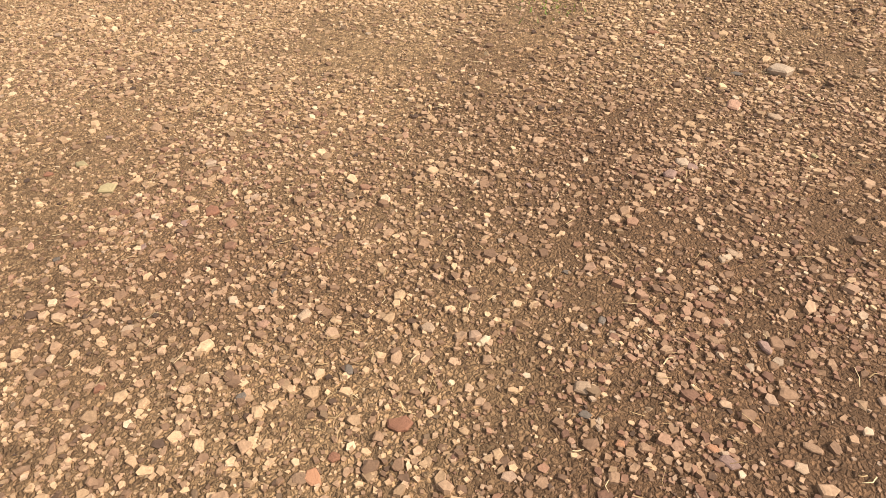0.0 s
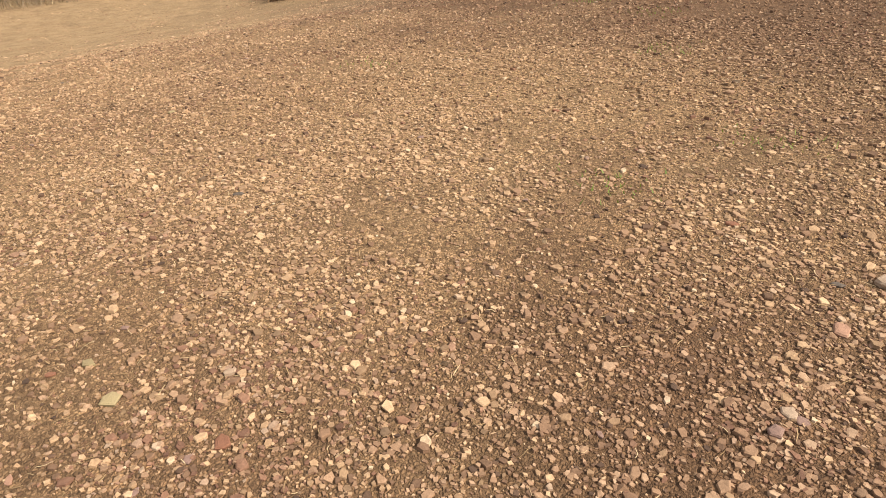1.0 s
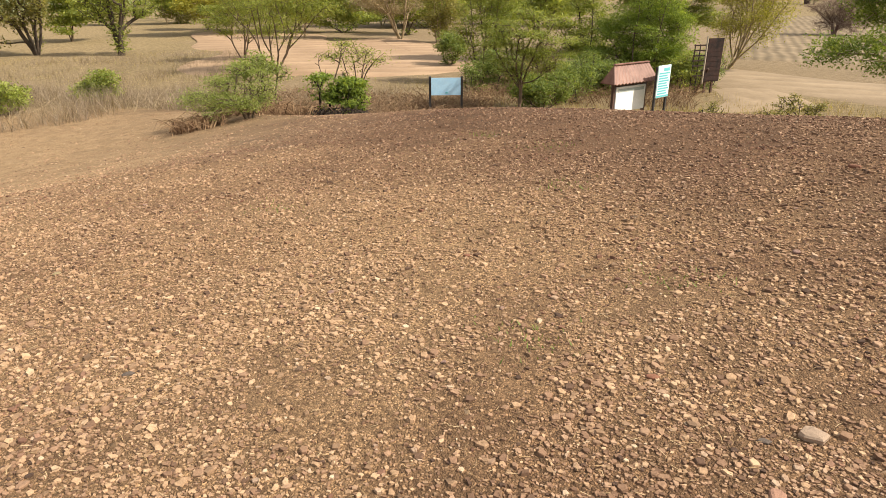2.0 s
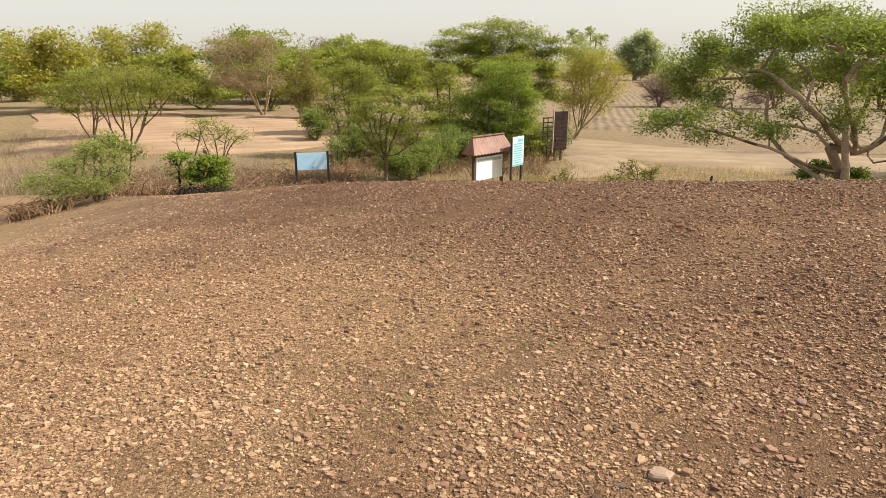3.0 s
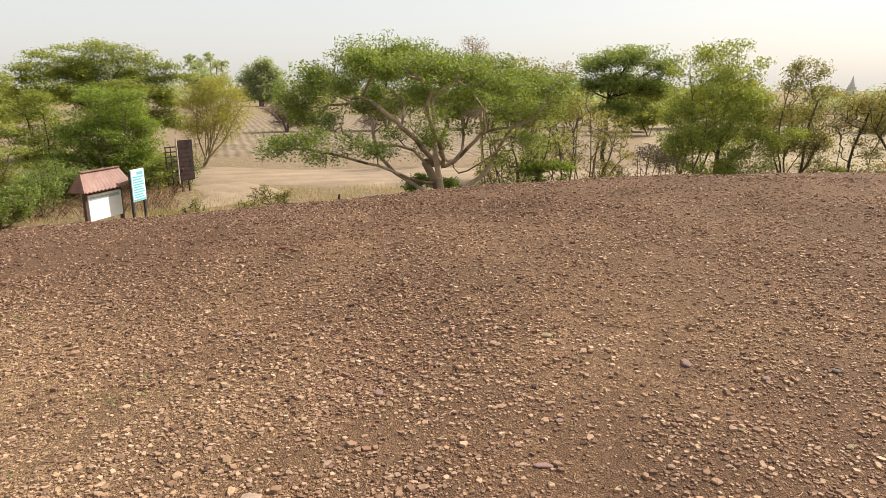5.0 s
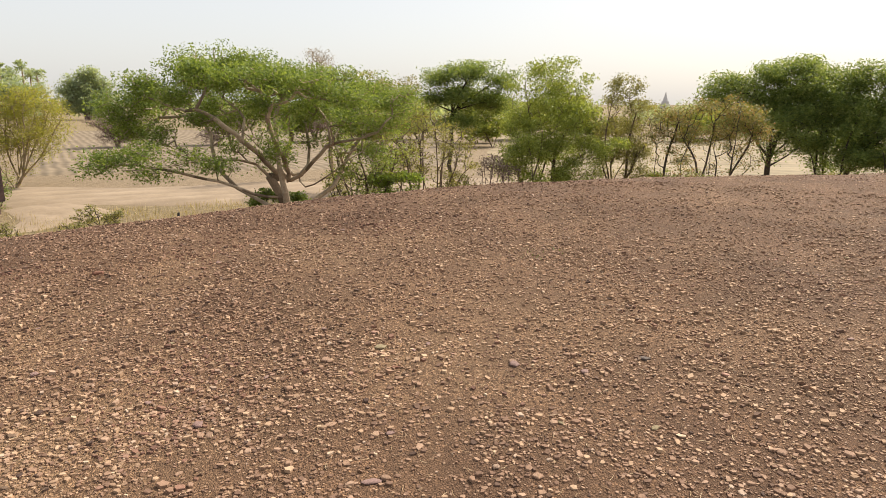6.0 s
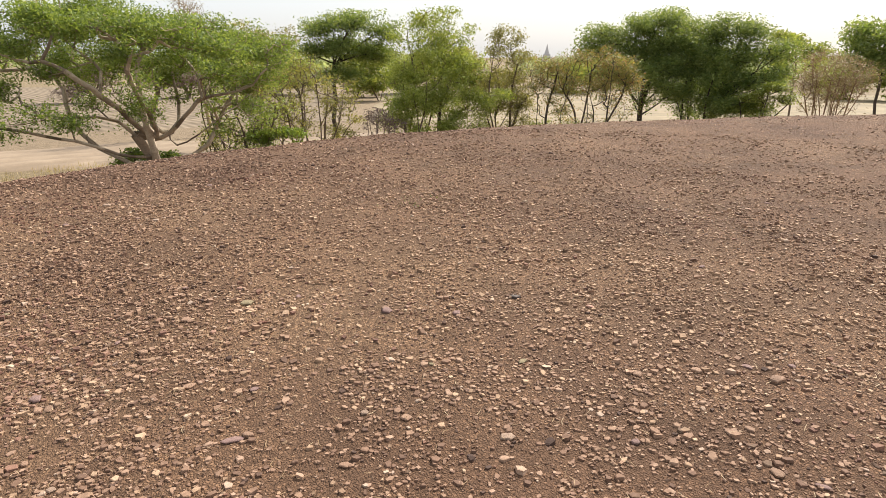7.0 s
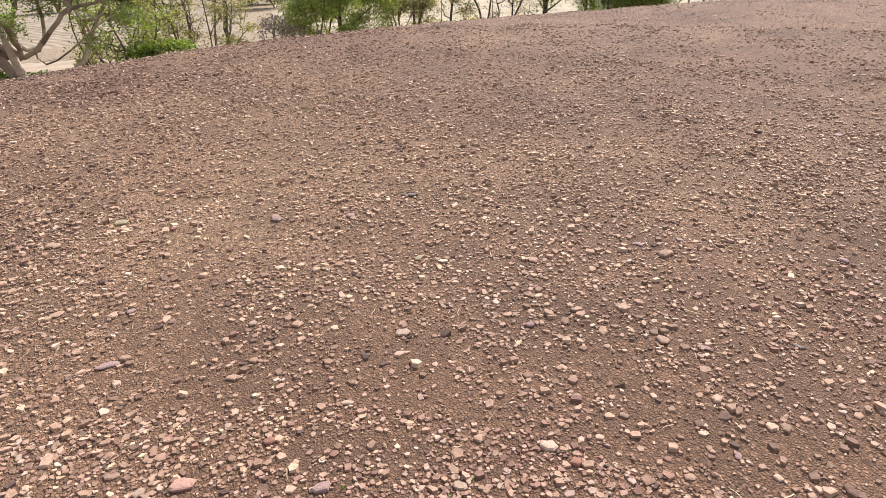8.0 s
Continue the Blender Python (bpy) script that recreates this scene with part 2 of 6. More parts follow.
LEAF = {
    "feather": leaf_material("feathery_leaf", [(0, (0.15, 0.20, 0.055)), (0.6, (0.26, 0.32, 0.095)), (1, (0.37, 0.42, 0.155))], 0.45),
    "fig": leaf_material("fig_leaf", [(0, (0.105, 0.16, 0.036)), (0.6, (0.195, 0.265, 0.066)), (1, (0.31, 0.37, 0.115))]),
    "acacia": leaf_material("acacia_leaf", [(0, (0.14, 0.185, 0.04)), (0.6, (0.25, 0.30, 0.07)), (1, (0.39, 0.42, 0.125))]),
    "bright": leaf_material("bright_leaf", [(0, (0.115, 0.175, 0.03)), (0.6, (0.215, 0.295, 0.06)), (1, (0.34, 0.42, 0.11))]),
    "dark": leaf_material("dark_leaf", [(0, (0.11, 0.165, 0.048)), (0.6, (0.20, 0.265, 0.08)), (1, (0.33, 0.385, 0.13))], 0.48),
    "yellow": leaf_material("yellow_leaf", [(0, (0.20, 0.215, 0.045)), (0.6, (0.35, 0.35, 0.075)), (1, (0.46, 0.44, 0.125))]),
    "olive": leaf_material("olive_leaf", [(0, (0.14, 0.145, 0.05)), (0.6, (0.24, 0.235, 0.08)), (1, (0.35, 0.32, 0.13))]),
    "neem": leaf_material("neem_leaf", [(0, (0.17, 0.22, 0.045)), (0.6, (0.30, 0.36, 0.075)), (1, (0.42, 0.46, 0.14))], 0.38),
    "russet": leaf_material("russet_leaf", [(0, (0.14, 0.15, 0.05)), (0.6, (0.235, 0.24, 0.08)), (0.86, (0.34, 0.19, 0.085)), (1, (0.42, 0.34, 0.13))], 0.4),
    "rusty": leaf_material("rusty_leaf", [(0, (0.16, 0.085, 0.05)), (0.6, (0.27, 0.14, 0.075)), (1, (0.36, 0.24, 0.11))], 0.3),
    "bare": leaf_material("dry_twiglets", [(0, (0.18, 0.125, 0.10)), (1, (0.33, 0.25, 0.2))], 0.1),
    # pale greyed green: distance haze put into the leaf colour
    "haze": leaf_material("haze_toned_leaf", [(0, (0.27, 0.34, 0.22)), (1, (0.40, 0.46, 0.32))], 0.5),
    "scrub": leaf_material("grey_scrub", [(0, (0.18, 0.135, 0.10)), (0.7, (0.285, 0.22, 0.165)), (1, (0.40, 0.325, 0.245))], 0.25),
    "tan": leaf_material("dry_tan_leaf", [(0, (0.22, 0.17, 0.09)), (1, (0.40, 0.32, 0.18))], 0.2),
    "grass": leaf_material("dry_grass_blade", [(0, (0.26, 0.20, 0.09)), (0.6, (0.42, 0.33, 0.17)), (0.9, (0.55, 0.45, 0.26)), (1, (0.20, 0.24, 0.07))], 0.3),
    "green_grass": leaf_material("green_grass_blade", [(0, (0.10, 0.16, 0.03)), (1, (0.24, 0.30, 0.08))], 0.3),
}


# ---- the ground: a low stony mound on a dry plain ----
MOUND = (-0.0432, 0.2787, 0.4645, -0.3290, 0.2802, 0.1415, 0.4253, -0.5003, -0.0544, -0.1999)
BROW = (5.697, 1.937, 12.376, -8.356, 2.168)
PLAIN = -3.5


def ground_height(x, y, ripple=True):
    """The height of the ground: a gentle cap, a brow at its edge, a slope and the plain."""
    x, y = np.asarray(x, float), np.asarray(y, float)
    r = np.hypot(x, y)
    held = np.where(r < 8, r, 8 + 6 * np.tanh((r - 8) / 6)) / np.maximum(r, 1e-6) / 10
    u, v = x * held, y * held
    c = MOUND
    cap = c[0] + c[1] * u + c[2] * v + c[3] * u * u + c[4] * u * v + c[5] * v * v + c[6] * u**3 + c[7] * u * u * v + c[8] * u * v * v + c[9] * v**3
    a = np.arctan2(x, y)
    a = np.where(a > 1.75, 1.5 - (a - 1.75) * 2.084, np.clip(a, -1.4, 1.5)) / 1.2
    past = np.maximum(r - (BROW[0] + BROW[1] * a + BROW[2] * a**2 + BROW[3] * a**3 + BROW[4] * a**4), 0)
    fall = np.where(past < 5, 0.025 * past * past, 0.25 * (past - 2.5))
    z = np.logaddexp((cap - fall) / 0.3, PLAIN / 0.3) * 0.3
    if ripple:
        z = z + 0.010 * np.sin(2.1 * x + 1.3 * np.sin(0.9 * y)) * np.sin(1.7 * y + 0.8) + 0.006 * np.sin(4.3 * x - 2.9 * y) * np.clip(r / 3, 0, 1)
    return z


def on_ground(bearing, distance):
    """The place that lies so many degrees clockwise from +y and so many metres from the mound's middle."""
    x, y = distance * math.sin(radians(bearing)), distance * math.cos(radians(bearing))
    return Vector((x, y, float(ground_height(x, y))))


def smooth_step(v, low, high):
    t = np.clip((v - low) / (high - low), 0, 1)
    return t * t * (3 - 2 * t)


def patchy(x, y, cell, seed):
    """Smooth random patches of about that size in metres, from 0 to 1."""
    table = np.random.default_rng(seed).random((64, 64))
    u, v = x / cell + 0.37 * y / cell, y / cell - 0.37 * x / cell
    i, j = np.floor(u).astype(int), np.floor(v).astype(int)
    fu, fv = smooth_step(u - i, 0, 1), smooth_step(v - j, 0, 1)
    at = lambda a, c: table[a % 64, c % 64]
    return (at(i, j) * (1 - fu) + at(i + 1, j) * fu) * (1 - fv) + (at(i, j + 1) * (1 - fu) + at(i + 1, j + 1) * fu) * fv


def bearing_of(x, y):
    """Degrees clockwise from +y, folded behind the mound's back so that nothing breaks off there."""
    a = np.degrees(np.arctan2(x, y))
    return np.where(a > 96, 96 - (a - 96) * 276 / 84, a)


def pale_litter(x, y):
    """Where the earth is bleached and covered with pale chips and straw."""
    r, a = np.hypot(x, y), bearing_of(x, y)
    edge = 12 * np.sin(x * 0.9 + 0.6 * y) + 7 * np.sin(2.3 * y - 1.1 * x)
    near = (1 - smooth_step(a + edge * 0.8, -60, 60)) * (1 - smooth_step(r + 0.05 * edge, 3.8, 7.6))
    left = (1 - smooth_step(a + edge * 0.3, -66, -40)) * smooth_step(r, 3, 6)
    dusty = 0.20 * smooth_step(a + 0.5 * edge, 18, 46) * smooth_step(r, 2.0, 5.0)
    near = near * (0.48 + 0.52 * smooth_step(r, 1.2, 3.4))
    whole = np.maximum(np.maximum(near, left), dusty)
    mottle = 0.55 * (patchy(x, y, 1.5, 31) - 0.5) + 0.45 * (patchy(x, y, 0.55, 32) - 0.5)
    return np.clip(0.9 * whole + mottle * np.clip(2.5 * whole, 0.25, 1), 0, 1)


def build_ground():
    n = 210
    axis = np.sinh(np.linspace(-8, 8, n + 1))
    axis = axis / axis[-1] * 1600
    gx, gy = np.meshgrid(axis, axis)
    x, y = gx.ravel(), gy.ravel()
    z = ground_height(x, y)
    i = np.arange(n)
    low = (i[:, None] * (n + 1) + i[None, :]).ravel()
    faces = np.stack([low, low + 1, low + n + 2, low + n + 1], 1)
    me = mesh_of("ground", np.stack([x, y, z], 1), faces.ravel(), np.full(len(faces), 4), GROUND, True)
    r, a = np.hypot(x, y), bearing_of(x, y)
    wob = 2.0 * np.sin(0.35 * x + 0.2 * y) + 1.3 * np.sin(0.6 * y - 0.3 * x)
    grassy = smooth_step(r + wob - 7 * (1 - smooth_step(a, -56, -44)), 15, 19) * (1 - smooth_step(r + wob, 31, 40)) * (0.65 + 0.35 * np.sin(0.8 * x) * np.sin(0.7 * y))
    grassy = np.maximum(grassy, smooth_step(r, 20, 26) * (1 - smooth_step(a + 3 * wob, -56, -48)) * 0.85)
    grassy = np.maximum(grassy, smooth_step(r, 90, 130) * 0.6)
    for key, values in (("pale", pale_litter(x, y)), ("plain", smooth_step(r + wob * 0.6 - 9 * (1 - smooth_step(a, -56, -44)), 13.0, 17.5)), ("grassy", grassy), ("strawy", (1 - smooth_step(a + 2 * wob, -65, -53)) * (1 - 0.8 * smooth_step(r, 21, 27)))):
        if key == "plain":
            values = np.maximum(values, 0.4 * smooth_step(r, 7, 12) * (1 - smooth_step(a + 2 * wob, -58, -42)))
        me.attributes.new(key, "FLOAT", "POINT").data.foreach_set("value", values.astype(np.float32))
    return tagged(new("ground", me), "red-brown stony earth mound sloping to a dry sandy plain", "ground", kind="structure")


ground = build_ground()


def plain_sheet(name, corners, lift, mat, label, category, furrow=0.0, spacing=1.0, along=0.0, step=0.5, fray=0.8):
    """A patch of ploughed field or road on the plain: a real sheet with furrows, frayed at its edges."""
    us = np.linspace(0, 1, int(max((Vector(corners[1]) - Vector(corners[0])).length, (Vector(corners[2]) - Vector(corners[3])).length) / step) + 2)
    vs = np.linspace(0, 1, int(max((Vector(corners[3]) - Vector(corners[0])).length, (Vector(corners[2]) - Vector(corners[1])).length) / step) + 2)
    u, v = np.meshgrid(us, vs)
    c = np.array(corners, float)
    p = (1 - u)[..., None] * (1 - v)[..., None] * c[0] + u[..., None] * (1 - v)[..., None] * c[1] + u[..., None] * v[..., None] * c[2] + (1 - u)[..., None] * v[..., None] * c[3]
    x, y = p[..., 0].ravel(), p[..., 1].ravel()
    x, y = x + fray * np.sin(0.5 * y + 0.2 * x), y + fray * np.sin(0.45 * x + 0.3 * y)
    rim = np.minimum(np.minimum(u, 1 - u) * len(us), np.minimum(v, 1 - v) * len(vs)).ravel()
    s = x * math.cos(radians(along)) + y * math.sin(radians(along))
    wave = furrow * (np.abs(((s / spacing + 0.05 * np.sin(0.7 * x + y)) % 1.0) - 0.5) * 2) * (0.7 + 0.3 * np.sin(0.9 * y + 0.4 * x))
    z = ground_height(x, y) + lift * np.clip(rim / 3, -0.5, 1) + wave * np.clip(rim / 3, 0, 1) - 0.06 * (rim < 0.5)
    nu, nv = len(us), len(vs)
    low = (np.arange(nv - 1)[:, None] * nu + np.arange(nu - 1)[None, :]).ravel()
    faces = np.stack([low, low + 1, low + nu + 1, low + nu], 1)
    me = mesh_of(name, np.stack([x, y, z], 1), faces.ravel(), np.full(len(faces), 4), mat, True)
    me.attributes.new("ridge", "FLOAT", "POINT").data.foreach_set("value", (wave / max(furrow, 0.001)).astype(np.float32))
    return tagged(new(name, me), label, category, kind="structure")


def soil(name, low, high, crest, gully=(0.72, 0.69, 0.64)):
    """Tilled soil: paler on the ridges, darker in the furrows."""
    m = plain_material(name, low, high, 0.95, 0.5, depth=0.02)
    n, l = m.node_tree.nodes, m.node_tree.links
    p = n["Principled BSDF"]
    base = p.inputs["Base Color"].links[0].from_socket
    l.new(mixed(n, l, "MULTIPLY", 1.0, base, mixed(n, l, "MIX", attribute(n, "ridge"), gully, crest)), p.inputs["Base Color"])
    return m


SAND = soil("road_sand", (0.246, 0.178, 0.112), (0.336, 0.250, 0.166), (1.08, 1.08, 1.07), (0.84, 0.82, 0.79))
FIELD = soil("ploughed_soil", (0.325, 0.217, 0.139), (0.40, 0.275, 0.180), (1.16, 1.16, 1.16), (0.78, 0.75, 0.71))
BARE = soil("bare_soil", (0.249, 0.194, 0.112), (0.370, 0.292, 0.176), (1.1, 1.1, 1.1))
def rows_across(m, spacing, turn, depth, dark):
    """Fine seed rows across a soil: a banded relief and tone broken up by clods."""
    n, l = m.node_tree.nodes, m.node_tree.links
    p = n["Principled BSDF"]
    at = n.new("ShaderNodeTexCoord").outputs["Object"]
    spin = n.new("ShaderNodeMapping")
    spin.inputs["Rotation"].default_value[2] = radians(turn)
    l.new(at, spin.inputs["Vector"])
    wave = n.new("ShaderNodeTexWave")
    wave.bands_direction = "X"
    wave.inputs["Scale"].default_value, wave.inputs["Distortion"].default_value, wave.inputs["Detail Scale"].default_value = 0.314 / spacing, 3.0, 0.6
    l.new(spin.outputs[0], wave.inputs["Vector"])
    base = p.inputs["Base Color"].links[0].from_socket
    l.new(mixed(n, l, "MULTIPLY", 1.0, base, mixed(n, l, "MIX", wave.outputs["Fac"], dark, (1.08, 1.08, 1.07))), p.inputs["Base Color"])
    bumped(n, l, wave.outputs["Fac"], 1.0, depth, p)
    return m


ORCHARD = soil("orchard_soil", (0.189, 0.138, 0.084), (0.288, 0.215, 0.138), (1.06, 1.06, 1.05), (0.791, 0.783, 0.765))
rows_across(ORCHARD, 0.8, -12, 0.05, (0.80, 0.78, 0.74))


def polar(bearing, distance):
    return (distance * math.sin(radians(bearing)), distance * math.cos(radians(bearing)))


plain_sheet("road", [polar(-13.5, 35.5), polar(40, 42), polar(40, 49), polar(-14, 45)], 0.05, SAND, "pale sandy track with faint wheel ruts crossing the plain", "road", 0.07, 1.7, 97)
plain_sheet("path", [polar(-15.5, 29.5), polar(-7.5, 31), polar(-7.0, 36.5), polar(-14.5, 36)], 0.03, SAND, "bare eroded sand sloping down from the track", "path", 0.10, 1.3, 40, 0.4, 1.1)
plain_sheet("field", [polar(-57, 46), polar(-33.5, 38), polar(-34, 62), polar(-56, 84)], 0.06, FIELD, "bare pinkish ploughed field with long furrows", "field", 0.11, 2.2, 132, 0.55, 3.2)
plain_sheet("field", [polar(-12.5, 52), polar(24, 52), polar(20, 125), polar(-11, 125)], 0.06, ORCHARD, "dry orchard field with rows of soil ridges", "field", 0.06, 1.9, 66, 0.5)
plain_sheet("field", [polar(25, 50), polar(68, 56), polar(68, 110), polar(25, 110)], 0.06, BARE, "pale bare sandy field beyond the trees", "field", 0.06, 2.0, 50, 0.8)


# ---- trees ----
def grow(base, fork, lobes, count, seed, stems=1, stem_spread=0.5, twig=0.012, girth=0.15, bend=0.10, reach=0.4, limbs=0, guides=()):
    """A branch skeleton: stems to the fork, then limbs that reach points spread through the lobes of the crown.
    Lobes are (centre, radii). guides: ways of main limbs from the fork, as points. Returns the nodes, their parents and radii."""
    g = np.random.default_rng(seed)
    pos, parent, run = [np.array(base, float) - (0, 0, 0.25)], [-1], [0.0]
    base, fork = np.array(base, float), np.array(fork, float)
    tips = []
    for s in range(stems):
        side = np.array([math.cos(6.28 * s / stems + seed), math.sin(6.28 * s / stems + seed), 0]) * (stem_spread if stems > 1 else 0)
        last, steps = 0, 5
        for k in range(1, steps + 1):
            f = k / steps
            q = base + (fork - base) * f + side * f**0.8 + g.normal(0, bend * 0.35, 3) * np.array([1, 1, 0.3]) * (fork - base)[2] * 0.35
            pos.append(q), parent.append(last), run.append(run[last] + np.linalg.norm(q - pos[last]))
            last = len(pos) - 1
        tips.append(last)
    vol = np.array([lo[1][0] * lo[1][1] * lo[1][2] for lo in lobes]) ** 0.75
    pick = g.choice(len(lobes), count, p=vol / vol.sum())
    way = g.normal(size=(count, 3))
    way /= np.linalg.norm(way, axis=1)[:, None]
    deep = g.random(count) ** 0.5 * np.where(g.random(count) < 0.16, g.uniform(1.0, 1.38, count), 1.0)
    goal = np.array([lobes[i][0] for i in pick]) + way * deep[:, None] * np.array([lobes[i][1] for i in pick])
    # main limbs: from a stem's top, each bowing out towards a part of the crown
    limbs = limbs or max(4, int(count ** 0.5 * 0.6))
    chosen = [int(g.integers(count))]
    apart = np.linalg.norm(goal - goal[chosen[0]], axis=1)
    while len(chosen) < limbs:
        chosen.append(int(np.argmax(apart * g.uniform(0.6, 1.0, count))))
        apart = np.minimum(apart, np.linalg.norm(goal - goal[chosen[-1]], axis=1))
    for q in goal[chosen]:
        root = tips[int(np.argmin([np.linalg.norm((pos[t] - q)[:2]) + g.random() * 0.5 for t in tips]))]
        root = root if g.random() < 0.6 else parent[root]
        a, last = pos[root], root
        span = np.linalg.norm(q - a)
        rise = np.array([0, 0, 0.07 * span])
        sway, twist, lift = g.normal(0, bend * span * 0.42, 3), g.normal(0, bend * span * 0.25, 3), g.uniform(0.2, 1.0)
        for k in range(1, 10):
            f = k / 10
            w = a + (q - a) * f + (rise * lift + sway) * math.sin(math.pi * f) + twist * math.sin(2 * math.pi * f) + g.normal(0, bend * span * 0.018, 3)
            pos.append(w), parent.append(last), run.append(run[last] + np.linalg.norm(w - pos[last]))
            last = len(pos) - 1
    for way_points in guides:
        way_points = [np.array(q, float) for q in way_points]
        last = int(np.argmin([np.linalg.norm(q - way_points[0]) for q in pos]))
        knots = [pos[last]] + way_points
        for k in range(len(knots) - 1):
            a0, a1, a2, a3 = knots[max(k - 1, 0)], knots[k], knots[k + 1], knots[min(k + 2, len(knots) - 1)]
            steps = max(2, int(np.linalg.norm(a2 - a1) / 0.28))
            for j in range(1, steps + 1):
                f = j / steps
                w = 0.5 * (2 * a1 + (a2 - a0) * f + (2 * a0 - 5 * a1 + 4 * a2 - a3) * f * f + (3 * a1 - a0 - 3 * a2 + a3) * f**3) + g.normal(0, 0.022, 3)
                pos.append(w), parent.append(last), run.append(run[last] + np.linalg.norm(w - pos[last]))
                last = len(pos) - 1
    top = np.mean([pos[t] for t in tips], 0)
    wood = np.array(pos)[-9 * limbs:]
    wood = wood[np.linalg.norm(wood - top, axis=1) > 0.45 * np.median(np.linalg.norm(goal - top, axis=1))]
    if len(wood):
        extra = wood[g.integers(0, len(wood), count // (18 if len(guides) else 5))]
        goal = np.concatenate([goal, extra + g.normal(0, 1, extra.shape) * 0.11 * np.linalg.norm(extra - top, axis=1)[:, None] * (1, 1, 0.6)])
        count = len(goal)
    goal = goal[np.argsort(np.linalg.norm(goal - top, axis=1))]
    room = len(pos) + 6 * count
    p, way_run = np.zeros((room, 3)), np.zeros(room)
    used = len(pos)
    p[:used], way_run[:used] = np.array(pos), np.array(run)
    for q in goal:
        gap = np.sqrt(((p[:used] - q) ** 2).sum(1))
        cost = gap + reach * 0.5 * way_run[:used] + 0.45 * np.maximum(p[:used, 2] - q[2], 0)
        cost[: 3 if stems == 1 else 2] += 3
        i = int(np.argmin(cost))
        span = gap[i]
        parts = 1 if span < 0.35 else (2 if span < 0.8 else (4 if span < 2 else 6))
        last, first = i, p[i].copy()
        sway, twist = g.normal(0, bend * span * 0.5, 3), g.normal(0, bend * span * 0.3, 3)
        for k in range(1, parts + 1):
            f = k / parts
            w = first + (q - first) * f + (sway - (0, 0, 0.05 * span)) * math.sin(math.pi * f) + twist * math.sin(2 * math.pi * f)
            p[used], way_run[used] = w, way_run[last] + np.linalg.norm(w - p[last])
            parent.append(last)
            last = used
            used += 1
    pos = p[:used]
    parent = np.array(parent)
    load = np.zeros(len(pos))
    for i in range(len(pos) - 1, 0, -1):
        if load[i] == 0:
            load[i] = 1
        load[parent[i]] += load[i]
    rad = twig * load**0.47
    rad *= min(1.0, girth / rad[0]) ** np.clip(np.log(np.maximum(load, 1)) / math.log(load[0]), 0, 1)
    return pos, parent, np.maximum(rad, twig * 0.6), load


def limbs_mesh(name, pos, parent, rad, mat, finest=0.0):
    """Tapered tubes along the branches, with more sides where they are thick."""
    verts, faces, sizes, total = [], [], [], 0
    child = np.arange(1, len(pos))
    thick = rad[child]
    for low, high, sides in ((finest, 0.03, 3), (0.03, 0.08, 5), (0.08, 9, 8)):
        c = child[(thick >= low) & (thick < high)]
        if not len(c):
            continue
        a, b = pos[parent[c]], pos[c]
        ra, rb = np.minimum(rad[parent[c]], rad[c] * 1.35), rad[c]
        d = b - a
        d /= np.maximum(np.linalg.norm(d, axis=1), 1e-6)[:, None]
        side = np.cross(d, np.where(np.abs(d[:, 2:3]) > 0.9, [[1.0, 0, 0]], [[0, 0, 1.0]]))
        side /= np.linalg.norm(side, axis=1)[:, None]
        up = np.cross(d, side)
        th = np.arange(sides) * 2 * math.pi / sides
        ring = side[:, None] * np.cos(th)[None, :, None] + up[:, None] * np.sin(th)[None, :, None]
        lo = (a - d * ra[:, None] * 0.3)[:, None] + ring * ra[:, None, None]
        hi = (b + d * rb[:, None] * 0.3)[:, None] + ring * rb[:, None, None]
        v = np.concatenate([lo, hi], 1)
        k = np.arange(sides)
        quad = np.stack([k, (k + 1) % sides, (k + 1) % sides + sides, k + sides], 1)
        f = (quad[None] + (np.arange(len(c)) * 2 * sides)[:, None, None] + total).reshape(-1)
        verts.append(v.reshape(-1, 3)), faces.append(f), sizes.append(np.full(len(c) * sides, 4))
        total += len(c) * 2 * sides
    return mesh_of(name, np.concatenate(verts), np.concatenate(faces), np.concatenate(sizes), mat, True)


def leaves_mesh(name, centres, mat, size, wide, g, flat=0.5, droop=0.0):
    """One small folded blade at each centre."""
    n = len(centres)
    d = g.normal(size=(n, 3)) * (1, 1, 1 - flat * 0.7) - (0, 0, droop)
    d /= np.linalg.norm(d, axis=1)[:, None]
    nrm = g.normal(size=(n, 3)) * (1 - flat) + (0, 0, flat * 1.4)
    side = np.cross(d, nrm)
    side /= np.maximum(np.linalg.norm(side, axis=1), 1e-6)[:, None]
    s = 1.05 * size * g.uniform(0.6, 1.35, n)[:, None]
    v = np.stack([centres - d * s * 0.45 + side * s * wide * 0.55, centres + d * s * 0.6, centres - d * s * 0.45 - side * s * wide * 0.55], 1).reshape(-1, 3)
    return mesh_of(name, v, np.arange(3 * n), np.full(n, 3), mat)


def clumped(pos, load, g, count, spread, tip_load=3, flat=0.6, inner=0.0):
    """Leaf places gathered round the outer twigs."""
    tips = np.where((load <= tip_load) | ((load <= 16) & (g.random(len(load)) < inner)))[0]
    tips = tips[g.random(len(tips)) < 0.66]
    per = g.gamma(1.2, 1.0, len(tips))
    at = pos[g.choice(tips, count, p=per / per.sum())]
    return at + np.clip(g.normal(size=(count, 3)), -1.7, 1.7) * np.array([spread, spread, spread * flat])


def lobe(bearing, height, distance, wide, tall, deep=None):
    """A lobe of a crown: its middle by bearing, height above the eye line's datum and distance, and its half sizes in metres."""
    x, y = polar(bearing, distance)
    return ((x, y, height), (wide, deep or wide * 0.85, tall))


